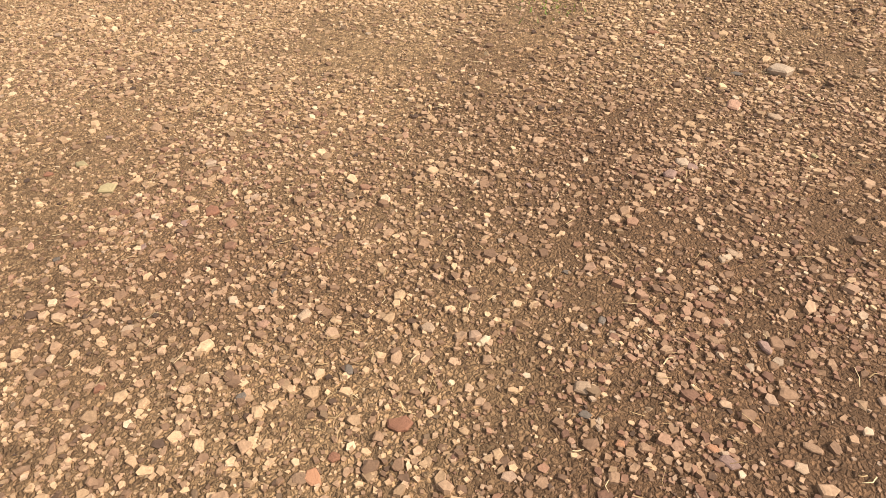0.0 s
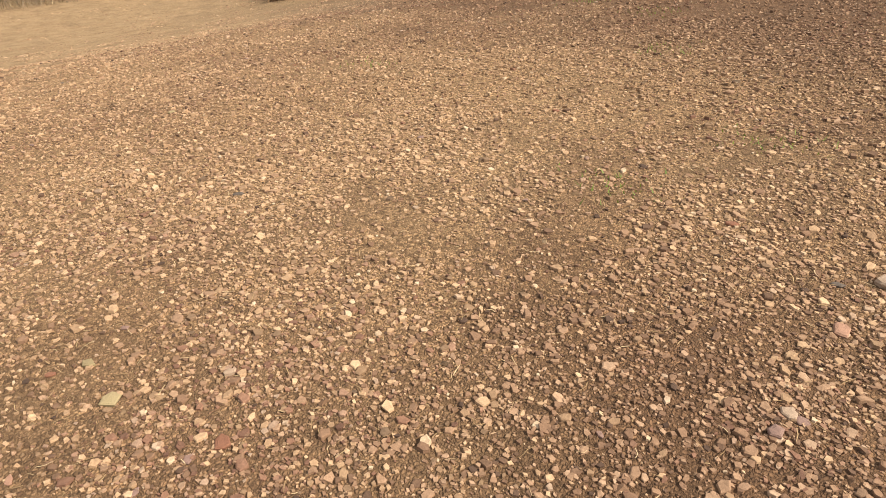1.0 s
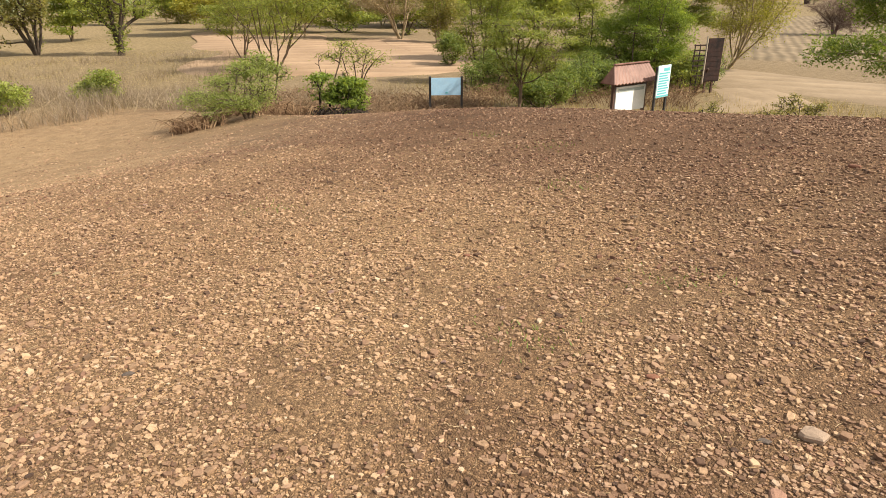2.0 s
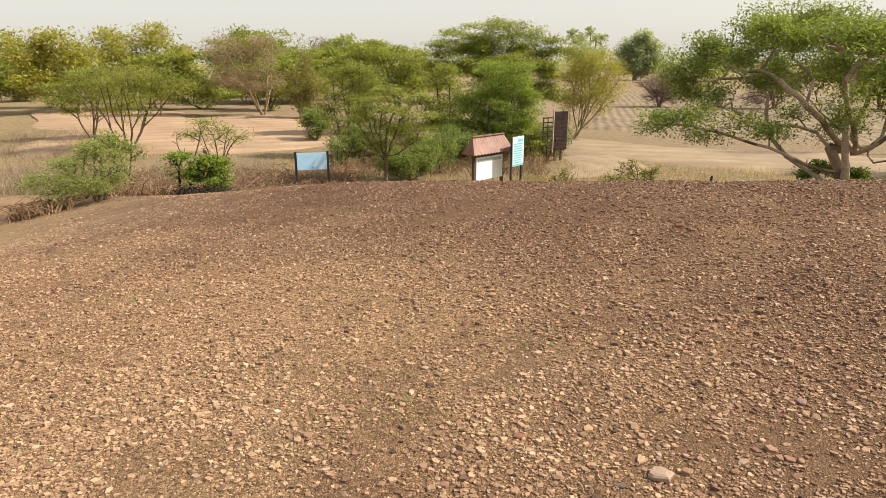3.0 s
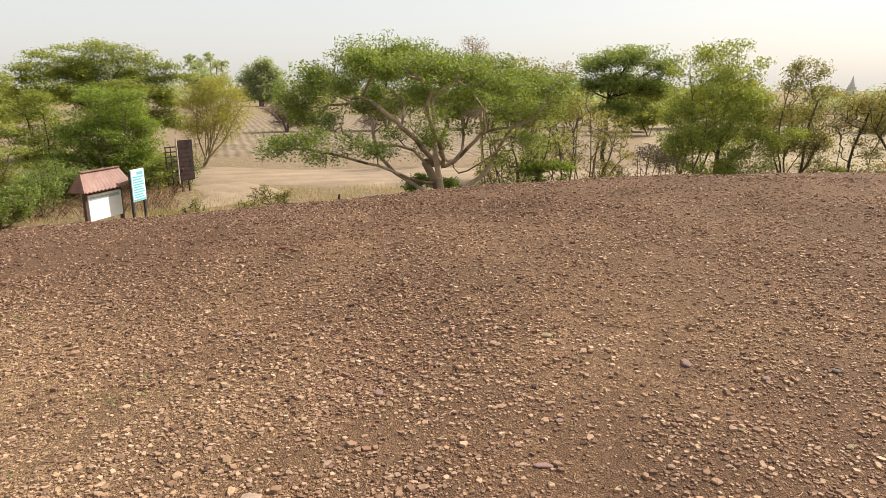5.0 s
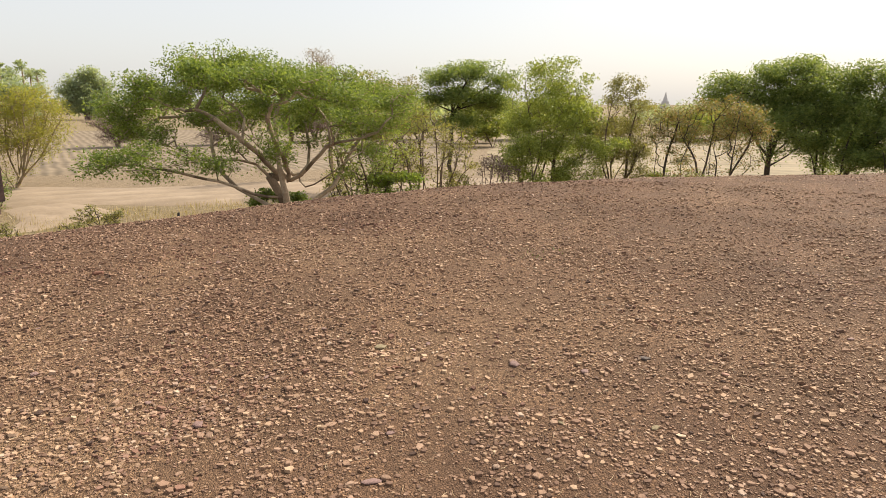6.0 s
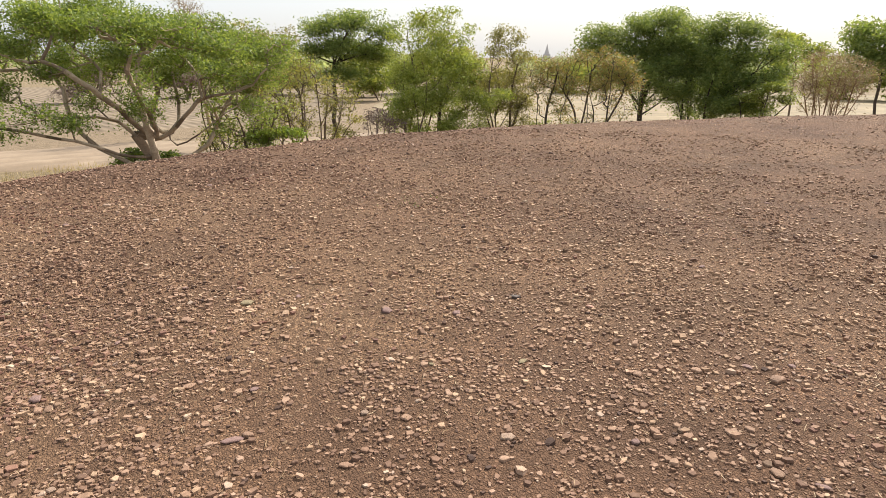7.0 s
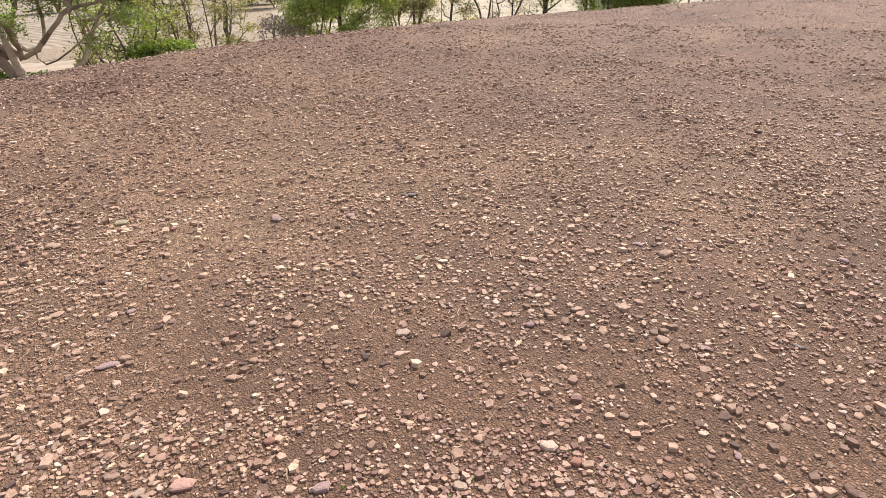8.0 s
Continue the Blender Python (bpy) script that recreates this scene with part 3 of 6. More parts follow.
def deg_tall(distance, degrees_up):
    """The height at that distance which lies so many degrees above the standing eye's level (1.6 m)."""
    return 1.6 + distance * math.tan(radians(degrees_up))


def tree(label, bearing, distance, fork_up, crown, leaf, bark, count=90, leaves=6000, size=0.16, wide=0.45, spread=0.3, flat=0.5, seed=1,
         stems=1, stem_spread=0.5, girth=0.15, twig=0.0095, droop=0.0, name="tree", category="tree", bend=0.10, shift=0.0, tip_load=3, sink=0.0, reach=0.4, boughs=6, skirt=True, limbs=0, guides=(), inner=0.5):
    """A tree. The crown's lobes are (bearing, degrees up, half width, half height, distance change), sizes in degrees of arc seen from the mound."""
    base = on_ground(bearing, distance) - Vector((0, 0, sink))
    lobes, ragged = [], np.random.default_rng(seed + 900)
    for lb, up, hw, hh, dd in crown:
        r = distance + dd
        x, y = polar(lb, r)
        w, t = 1.12 * r * math.tan(radians(hw)), 1.2 * r * math.tan(radians(hh))
        middle = np.array([x, y, deg_tall(r, up)])
        lobes.append((middle, (w * 0.8, w * 0.7, t * 0.75)))
        low = middle[2] - 1.05 * t
        if skirt and name == "tree" and low - 0.5 * t > base.z + 0.5:
            lobes.append((np.array([x + 0.2 * w * ragged.normal(), y + 0.2 * w * ragged.normal(), low]), (w * 0.72, w * 0.7, t * 0.62)))
        # smaller boughs that break up the lobe's outline
        for k in range(boughs):
            d = ragged.normal(size=3)
            d /= np.linalg.norm(d)
            size_k = ragged.uniform(0.30, 0.52)
            lobes.append((middle + d * np.array([w, w * 0.85, t]) * ragged.uniform(0.5, 0.85), (w * size_k, w * size_k * 0.9, t * size_k * 0.8)))
    top = np.mean([lo[0] for lo in lobes], 0)
    fork = np.array(base) + np.array([(top[0] - base[0]) * 0.12, (top[1] - base[1]) * 0.12, fork_up])
    pos, par, rad, load = grow(base, fork, lobes, int(count * 2.3), seed, stems, stem_spread, twig, girth, bend, reach, limbs,
                               [[(*polar(gb, distance + gd), deg_tall(distance + gd, gu)) for gb, gu, gd in limb] for limb in guides])
    root = new(name)
    root.location = base
    back = Matrix.Translation(-base)
    g = np.random.default_rng(seed + 500)
    trunk = limbs_mesh("trunk", pos, par, rad, bark, 0.0125 if distance > 58 and leaf not in ("bare", "tan") else 0.0)
    trunk.transform(back)
    part("trunk", trunk, bark, root)
    if leaves:
        at = clumped(pos, load, g, int(leaves * 1.32), spread * (1.0 if leaf in ("acacia", "bright") else 0.9), tip_load, 0.30 if leaf in ("acacia", "bright") else 0.6, inner)
        crown_mesh = leaves_mesh("crown", at, LEAF[leaf], size, wide, g, flat, droop)
        crown_mesh.transform(back)
        part("crown", crown_mesh, LEAF[leaf], root)
    return tagged(root, label, category, group="trees on the plain" if category == "tree" else "shrubs on the plain")


# the spreading tree beside the mound, with pale twisting limbs
FIG_ROOF = [(-4.4, -0.5, 1.7, 0.9), (-2.2, 0.7, 2.2, 1.1), (0.6, 2.1, 2.2, 1.5), (3.4, 2.2, 2.5, 1.4), (6.4, 2.0, 2.6, 1.4), (9.4, 1.8, 2.6, 1.3), (12.4, 1.4, 2.5, 1.3), (15.2, 0.6, 2.2, 1.3), (17.8, -0.2, 1.7, 1.2)]
FIG_CROWN = [(fb, fu, fw, fh, 0) for fb, fu, fw, fh in FIG_ROOF] + [(fb * 0.9 + 0.8, fu - 0.5, fw, fh, 2.6) for fb, fu, fw, fh in FIG_ROOF[1:]] + [(fb * 0.86 + 1.0, fu - 0.3, fw * 0.9, fh * 0.6, -2.2) for fb, fu, fw, fh in FIG_ROOF[1:8]]
FIG_CROWN += [(-6.2, -4.8, 1.5, 0.55, -1.8), (-3.4, -4.8, 2.0, 0.65, -1.7), (-0.6, -5.0, 1.9, 0.65, -1.6), (2.2, -5.5, 1.6, 0.55, -1.4), (-1.6, -2.6, 1.5, 0.5, -0.8), (1.4, -1.6, 1.6, 0.6, -0.6), (13.6, -1.8, 2.2, 0.9, -0.8), (16.4, -2.4, 1.8, 0.9, 0.2), (10.6, -1.0, 1.6, 0.7, 1.0), (-4.6, -1.4, 1.5, 0.8, 0.3), (-2.6, -1.0, 1.7, 0.7, 0.8), (-1.8, -5.9, 1.7, 0.4, -1.6), (-4.6, -4.1, 1.7, 0.5, -1.7), (0.6, -4.0, 1.6, 0.5, -1.4), (3.4, -0.5, 2.0, 0.9, 0.6), (7.0, -0.7, 2.2, 1.0, 1.4), (11.0, -0.8, 2.0, 1.0, 0.9), (-6.6, -5.4, 1.2, 0.4, -1.9)]
FIG_CROWN += [(-5.4, -1.2, 1.4, 1.0, 0.9), (-4.0, -2.4, 1.5, 0.8, 0.8), (-2.2, -3.4, 1.4, 0.6, -0.6), (2.6, -1.8, 1.4, 0.7, 1.8), (5.4, -1.2, 1.6, 0.8, 2.4), (8.8, -1.8, 1.5, 0.9, 2.2), (9.4, -3.4, 1.4, 0.8, 1.8), (12.6, -2.9, 1.6, 0.8, 1.2), (15.0, -1.4, 1.8, 0.9, 0.8), (17.8, -1.8, 1.4, 0.8, 0.2), (14.2, -4.4, 1.6, 0.6, 0.4), (3.8, -4.0, 1.2, 0.5, -0.2)]
FIG_CROWN += [(fb, fu, 0.5, 0.75, fd) for fb, fu, fd in ((-2.6, 1.7, 0), (0.2, 3.5, 0.4), (1.2, 3.7, 0), (2.9, 3.5, 0.6), (4.8, 3.4, 0), (6.6, 3.2, 0.5), (8.9, 3.0, 0), (11.2, 2.7, 0.6), (14.0, 2.1, 0), (-5.6, 0.5, 0))]
FIG_LIMBS = [
    [(7.6, -6.4, 0), (6.3, -5.0, -0.4), (4.6, -3.4, -0.8), (3.3, -2.3, -0.9), (1.8, -1.0, -0.8), (0.2, -0.8, -0.6), (-2.6, 0.2, -0.4)],
    [(4.6, -3.4, -0.8), (4.8, -1.6, -0.2), (3.2, 0.2, 0.4), (2.0, 1.8, 0.8)],
    [(7.7, -8.1, -0.2), (6.3, -8.2, -0.7), (3.4, -7.0, -1.1), (0.5, -6.2, -1.4), (-3.5, -5.3, -1.7), (-6.6, -5.0, -1.9)],
    [(8.1, -6.6, 0.2), (8.0, -4.8, 0.7), (8.5, -2.6, 1.1), (7.1, -0.8, 1.3), (5.0, 0.6, 1.5)],
    [(9.1, -6.5, 0), (11.0, -4.5, -0.4), (12.0, -3.7, -0.5), (15.1, -3.1, -0.6), (17.4, -1.4, -0.5), (18.7, -0.6, -0.4)],
    [(12.0, -3.7, -0.5), (11.5, -1.2, 0.1), (10.1, -0.2, 0.5), (9.2, 1.2, 0.7)],
    [(12.0, -3.7, -0.5), (13.0, -1.8, 0.3), (14.3, -0.5, 0.6), (15.7, 0.8, 0.8)],
    [(9.2, -6.4, 0.5), (10.0, -4.2, 1.4), (9.8, -1.2, 2.2), (11.8, 0.8, 2.8)],
    [(8.4, -6.5, -0.5), (7.6, -4.0, -1.6), (6.8, -1.6, -2.2), (7.6, 0.4, -2.4)],
    [(8.8, -6.6, 0.8), (6.2, -4.2, 2.2), (3.4, -1.6, 3.0), (1.4, 0.6, 3.2)],
    [(9.6, -7.4, -0.2), (11.4, -6.6, -0.5), (13.6, -5.0, -0.7), (16.0, -3.4, -0.6)],
]
tree("wide spreading fig tree with pale twisting limbs and small green leaves", 8.5, 19.0, 0.55, FIG_CROWN,
     "fig", PALE_BARK, count=840, leaves=92000, skirt=False, size=0.060, wide=0.6, spread=0.23, seed=11, girth=0.165, twig=0.0092, bend=0.2, reach=0.12, limbs=4, boughs=5, inner=0.1, guides=FIG_LIMBS)
tree("green understorey tree with thin dark stems beside the spreading fig", 14.6, 22.0, 0.4, [(13.5, -4.2, 2.6, 1.7, 0), (16.8, -4.0, 2.2, 1.7, 0), (15.0, -6.4, 2.4, 0.8, 0)], "neem", BARK, count=140, leaves=3400, size=0.08, seed=12, stems=5, spread=0.2, girth=0.08)
tree("twiggy half-bare shrub tree with reddish stems", 20.4, 24.0, 0.7, [(20.1, -2.2, 3.4, 2.2, 0), (23.1, -3.5, 2.0, 1.4, 0), (18.6, -3.6, 2.0, 1.4, 0)], "olive", BARK, count=190, leaves=5200, size=0.08, seed=13, stems=5, stem_spread=0.7, spread=0.16, girth=0.07)
tree("tall dark flat-topped tree on a slim leaning trunk", 21.9, 34.0, 4.6, [(21.0, 1.8, 1.9, 1.0, 0), (23.6, 2.5, 2.2, 0.9, 0), (26.6, 1.7, 1.4, 0.9, 0), (23.0, 0.7, 2.8, 0.7, 0.5), (25.4, -0.3, 1.9, 0.6, 1), (20.2, 0.6, 1.5, 0.8, 0), (22.4, -1.8, 1.5, 0.7, 0)], "dark", DARK_BARK, skirt=False, count=150, leaves=22000, size=0.115, seed=14, spread=0.32, girth=0.19)
tree("light green neem tree with drooping foliage and several stems", 29.4, 31.0, 1.6, [(30.2, 0.6, 3.6, 2.6, 0), (28.6, -2.6, 3.2, 2.2, 0), (33.2, -1.6, 2.6, 2.6, 0), (30.5, -4.4, 3.6, 1.4, 0), (27.6, -4.8, 2.0, 1.2, 0), (34.4, -4.2, 2.0, 1.6, 0), (31.1, 3.0, 1.4, 1.1, 0)], "neem", BARK, count=230, leaves=31000, size=0.105, seed=15, stems=4, stem_spread=0.9, droop=0.6, spread=0.26, girth=0.13)
tree("sparse open-crowned tree with thin leaves", 36.2, 33.0, 1.4, [(36.6, -0.2, 2.1, 2.3, 0), (38.3, -1.5, 2.0, 1.7, 0), (35.3, -2.8, 1.2, 1.6, 0), (37.4, -4.0, 2.0, 1.2, 0)], "olive", BARK, count=160, leaves=12000, size=0.09, seed=16, stems=3, spread=0.22, girth=0.11)
tree("small tree with russet and yellow dry leaves", 41.7, 32.0, 0.45, [(40.0, -1.3, 1.5, 0.9, 0), (39.5, -2.5, 1.2, 0.8, 0), (42.0, -0.8, 1.7, 1.0, 0), (41.8, -2.3, 1.5, 0.8, 0.3)], "russet", DARK_BARK, skirt=False, count=110, leaves=6200, size=0.085, seed=17, stems=3, stem_spread=0.5, spread=0.24, girth=0.075, inner=0.2, bend=0.2, limbs=5)
tree("small tree with russet and yellow dry leaves", 43.6, 32.5, 0.4, [(44.2, -0.4, 1.5, 0.9, 0), (46.0, -0.5, 1.6, 0.9, 0), (46.8, -2.2, 1.3, 1.0, 0), (44.4, -2.2, 1.6, 0.9, 0), (45.4, -3.5, 1.2, 0.6, 0)], "russet", DARK_BARK, skirt=False, count=130, leaves=7200, size=0.085, seed=18, stems=4, stem_spread=0.6, spread=0.24, girth=0.075, inner=0.2, bend=0.2, limbs=6)
tree("dense dark green tree with a rounded crown", 47.8, 38.0, 2.3, [(45.2, 1.7, 1.8, 0.8, 0), (47.4, 2.2, 1.7, 0.8, 0), (49.6, 2.4, 1.8, 0.75, 0), (43.4, 0.6, 1.5, 0.7, 0), (46.4, 0.4, 2.2, 0.9, 0.6), (49.4, 0.8, 2.2, 1.0, 0.4), (46.2, -1.4, 1.6, 0.8, -0.4), (48.8, -1.4, 2.2, 1.0, -0.6), (50.8, -0.4, 1.8, 1.1, 0.2), (49.8, -2.6, 1.6, 0.7, -0.6)], "dark", DARK_BARK, skirt=False, count=260, leaves=36000, size=0.125, seed=19, spread=0.38, girth=0.24)
tree("dense dark green tree with a broad low crown", 51.9, 39.0, 1.7, [(51.8, 1.6, 1.7, 0.8, 0), (53.8, 1.9, 1.6, 0.75, 0), (55.7, 1.7, 1.5, 0.75, 0), (57.0, 0.4, 1.3, 0.9, 0), (52.2, 0.2, 1.9, 1.0, -0.6), (54.6, 0.0, 2.1, 1.0, 0.4), (57.4, -1.3, 1.4, 0.9, 0), (52.6, -1.8, 2.0, 1.0, -0.6), (55.4, -2.0, 2.0, 1.0, 0), (51.0, -3.0, 1.5, 0.9, 0), (53.2, -3.6, 1.9, 0.8, -0.4), (55.8, -3.9, 1.7, 0.6, 0), (51.6, -4.4, 1.0, 0.4, 0.2)], "dark", DARK_BARK, skirt=False, count=300, leaves=42000, size=0.125, seed=20, stems=4, stem_spread=0.8, spread=0.38, girth=0.22)
tree("bright green leaning bush tree at the dense tree's foot", 55.6, 37.0, 0.3, [(57.2, -2.5, 1.3, 0.6, 0), (58.4, -3.0, 1.0, 0.6, 0), (56.2, -3.2, 1.2, 0.5, 0), (57.0, -4.8, 1.5, 0.35, 0), (55.4, -5.4, 1.5, 0.3, -0.4)], "acacia", DARK_BARK, skirt=False, count=90, leaves=6500, size=0.12, wide=0.4, spread=0.26, flat=0.7, seed=26, stems=3, girth=0.07)
for shrub_bearing, shrub_seed in ((51.6, 931), (53.8, 932), (58.2, 933)):
    tree("low dry shrub with reddish-brown leaves beside the dense trees", shrub_bearing, 35.5, 0.2, [(shrub_bearing, -6.1, 1.2, 0.7, 0), (shrub_bearing + 0.9, -6.5, 0.9, 0.5, 0)], "rusty", DARK_BARK, count=50, leaves=1800, size=0.08, spread=0.18, seed=shrub_seed, stems=5, girth=0.03, name="shrub", category="shrub")
tree("leafless tan-twigged tree with a fan of thin branches", 61.3, 46.0, 0.9, [(61.0, -0.9, 2.2, 1.1, 0), (59.4, -1.9, 1.5, 1.2, 0), (62.9, -1.7, 1.5, 1.2, 0), (61.2, -2.6, 2.4, 0.9, 0)], "tan", BROWN_BRUSH, skirt=False, count=330, leaves=8500, size=0.11, wide=0.3, seed=21, stems=6, stem_spread=0.7, spread=0.28, girth=0.09, twig=0.011)
tree("dark flat-topped tree beyond the bare one", 64.2, 58.0, 4.5, [(63.4, 1.3, 2.6, 1.2, 0), (66.0, 0.6, 2.0, 1.2, 0)], "dark", DARK_BARK, count=120, leaves=9000, size=0.24, seed=22, spread=0.45, girth=0.22)
tree("feathery tree standing behind the dense dark ones", 58.7, 62.0, 4.5, [(57.8, 1.0, 1.5, 0.7, 0), (59.7, 0.4, 1.3, 0.5, 0)], "acacia", BARK, count=70, leaves=4200, size=0.22, seed=23, spread=0.4, girth=0.16)
tree("pale leafless tree rising over the spreading fig", 11.2, 44.0, 4.0, [(10.5, 3.4, 1.6, 1.1, 0)], "tan", TAN_TWIG, count=160, leaves=500, size=0.10, seed=24, spread=0.3, girth=0.12)
tree("half-bare light tree behind the fig's edge", 15.5, 38.0, 3.0, [(14.2, 1.2, 2.6, 1.5, 0), (17.2, 0.2, 2.0, 1.6, 0)], "olive", TAN_TWIG, count=200, leaves=4200, size=0.13, seed=25, spread=0.25, girth=0.12)

# trees round the notice boards
tree("small feathery acacia on a slender trunk", -29.6, 26.5, 1.3, [(-29.0, -2.4, 1.8, 0.35, 0.3), (-27.8, -3.1, 2.6, 0.3, 0), (-30.8, -3.3, 2.2, 0.3, 0), (-29.4, -4.0, 3.2, 0.3, 0.4), (-26.8, -4.6, 2.6, 0.3, -0.4), (-31.8, -4.9, 2.2, 0.3, 0), (-28.4, -5.5, 2.8, 0.3, -0.3), (-31.0, -6.1, 1.8, 0.25, 0), (-27.4, -6.6, 2.2, 0.3, -0.4), (-30.8, -7.0, 1.6, 0.25, 0.2)], "acacia", BARK, count=150, leaves=10000, skirt=False, boughs=3, size=0.11, wide=0.3, spread=0.24, flat=0.75, seed=31, girth=0.075)
tree("low dense acacia bush at the tree's foot", -27.6, 28.0, 0.25, [(-27.8, -8.4, 2.6, 0.9, 0), (-26.4, -8.0, 1.6, 0.7, 0)], "dark", BARK, count=70, leaves=6500, size=0.10, spread=0.2, seed=32, stems=4, girth=0.05, name="bush", category="bush")
tree("dense feathery green thorn tree behind the notice boards", -19.8, 36.5, 1.5, [(-19.6, -2.8, 3.6, 2.4, 0), (-22.4, -4.2, 2.4, 2.0, 0), (-17.2, -5.0, 2.2, 2.2, 0), (-19.0, -0.9, 2.6, 1.0, 0), (-22.8, -6.2, 1.8, 1.0, 0), (-19.6, -6.4, 2.4, 1.0, 0.5), (-16.6, -6.6, 1.6, 1.0, 0)], "bright", BARK, count=260, leaves=31000, size=0.14, wide=0.3, spread=0.32, seed=33, stems=6, stem_spread=1.2, girth=0.10)
tree("large flat-topped green tree with a wide umbrella crown", -20.3, 52.0, 4.0, [(-20, 2.6, 3.0, 1.0, 0), (-17, 2.2, 2.4, 1.0, 0), (-23, 1.7, 2.4, 1.1, 0), (-15.2, 1.3, 1.4, 1.0, 0), (-25.2, 0.7, 1.6, 1.0, 0), (-20.5, 1.0, 3.2, 1.2, 1.5), (-17, 0.4, 2.6, 1.2, 1), (-23.6, -0.4, 2.2, 1.2, 0.5), (-20, -1.0, 3.0, 1.0, 0), (-15.6, -0.6, 1.6, 1.0, 0), (-21.6, 0.0, 3.0, 0.9, -1.5), (-18, 0.0, 2.6, 0.9, -1.5), (-15.2, -2.2, 1.5, 1.3, 0), (-17.4, -2.2, 2.0, 1.2, 1)], "acacia", BARK, count=300, leaves=40000, size=0.19, wide=0.4, spread=0.45, flat=0.7, seed=34, girth=0.28, skirt=False, boughs=4)
tree("yellow-green open tree beside the sandy track", -12.9, 45.0, 0.7, [(-11.4, -0.5, 2.3, 1.3, 0), (-13.0, -0.8, 1.6, 1.3, 0), (-10.0, -1.4, 1.4, 1.2, 0), (-11.8, -2.6, 2.4, 1.1, 0), (-13.2, -3.2, 1.4, 0.8, 0)], "yellow", TAN_TWIG, skirt=False, twig=0.0105, limbs=14, count=300, leaves=13000, size=0.105, seed=35, stems=3, stem_spread=0.5, spread=0.34, girth=0.10)
tree("tall slim feathery thicket tree with many stems", -33.0, 36.0, 2.4, [(-32.8, -0.8, 1.8, 1.1, 0), (-31.2, -1.6, 1.6, 1.2, 0), (-34, -2.4, 1.4, 1.2, 0), (-32.6, -3.6, 2.2, 1.3, 0), (-32.6, -6, 1.4, 1.0, 0)], "acacia", BARK, count=190, leaves=11500, size=0.13, wide=0.3, spread=0.3, seed=36, stems=7, stem_spread=0.9, girth=0.09)
tree("dense green tree with a dark lower crown among the others", -24.2, 41.0, 1.4, [(-24.4, -1.4, 1.9, 1.4, 0), (-23.4, -3.4, 1.9, 1.3, 0), (-25.4, -3.8, 1.6, 1.3, 0), (-24.2, -5.4, 2.0, 0.9, 0)], "acacia", DARK_BARK, skirt=False, count=150, leaves=9500, size=0.14, wide=0.35, spread=0.34, seed=40, stems=4, stem_spread=0.8, girth=0.11)
# the haze leaf paints this tree as if seen through hazy air
tree("tree below the far palms, its leaves toned grey-green as by distance", -12.4, 120.0, 3.0, [(-12.9, 0.6, 1.0, 0.8, 0), (-11.6, 0.4, 1.0, 0.8, 0), (-12.3, -0.4, 1.4, 0.7, 0)], "haze", BARK, skirt=False, count=90, leaves=6000, size=0.36, wide=0.5, spread=0.6, seed=47, girth=0.22)
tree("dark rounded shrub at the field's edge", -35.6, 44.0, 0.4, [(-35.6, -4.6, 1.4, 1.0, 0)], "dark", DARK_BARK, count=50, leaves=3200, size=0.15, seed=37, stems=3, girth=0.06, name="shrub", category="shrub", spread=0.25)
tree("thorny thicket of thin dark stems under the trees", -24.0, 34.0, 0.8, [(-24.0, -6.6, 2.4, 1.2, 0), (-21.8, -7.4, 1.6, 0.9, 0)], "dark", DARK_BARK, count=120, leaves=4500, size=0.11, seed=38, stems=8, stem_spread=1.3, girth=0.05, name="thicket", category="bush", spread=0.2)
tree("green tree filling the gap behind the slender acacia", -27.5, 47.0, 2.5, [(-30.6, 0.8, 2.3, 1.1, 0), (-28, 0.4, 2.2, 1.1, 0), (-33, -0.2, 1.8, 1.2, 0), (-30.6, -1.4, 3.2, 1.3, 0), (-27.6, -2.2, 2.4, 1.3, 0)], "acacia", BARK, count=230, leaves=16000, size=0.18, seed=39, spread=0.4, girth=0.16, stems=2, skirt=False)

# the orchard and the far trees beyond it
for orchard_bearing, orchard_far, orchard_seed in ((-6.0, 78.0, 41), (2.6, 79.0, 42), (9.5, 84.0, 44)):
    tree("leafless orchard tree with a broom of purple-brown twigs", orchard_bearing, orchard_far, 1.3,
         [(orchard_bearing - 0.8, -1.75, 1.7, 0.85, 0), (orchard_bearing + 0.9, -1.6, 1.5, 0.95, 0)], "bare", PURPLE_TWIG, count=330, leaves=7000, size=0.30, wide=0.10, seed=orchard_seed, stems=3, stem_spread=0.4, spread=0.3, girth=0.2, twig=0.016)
# crown colour paled to stand in for the hazy distance
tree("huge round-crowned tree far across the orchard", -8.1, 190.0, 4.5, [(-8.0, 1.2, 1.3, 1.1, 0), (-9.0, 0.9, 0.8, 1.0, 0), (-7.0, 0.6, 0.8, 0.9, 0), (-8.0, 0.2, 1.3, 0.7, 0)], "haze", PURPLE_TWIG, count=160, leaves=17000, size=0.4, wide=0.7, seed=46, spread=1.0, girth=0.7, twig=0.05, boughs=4)


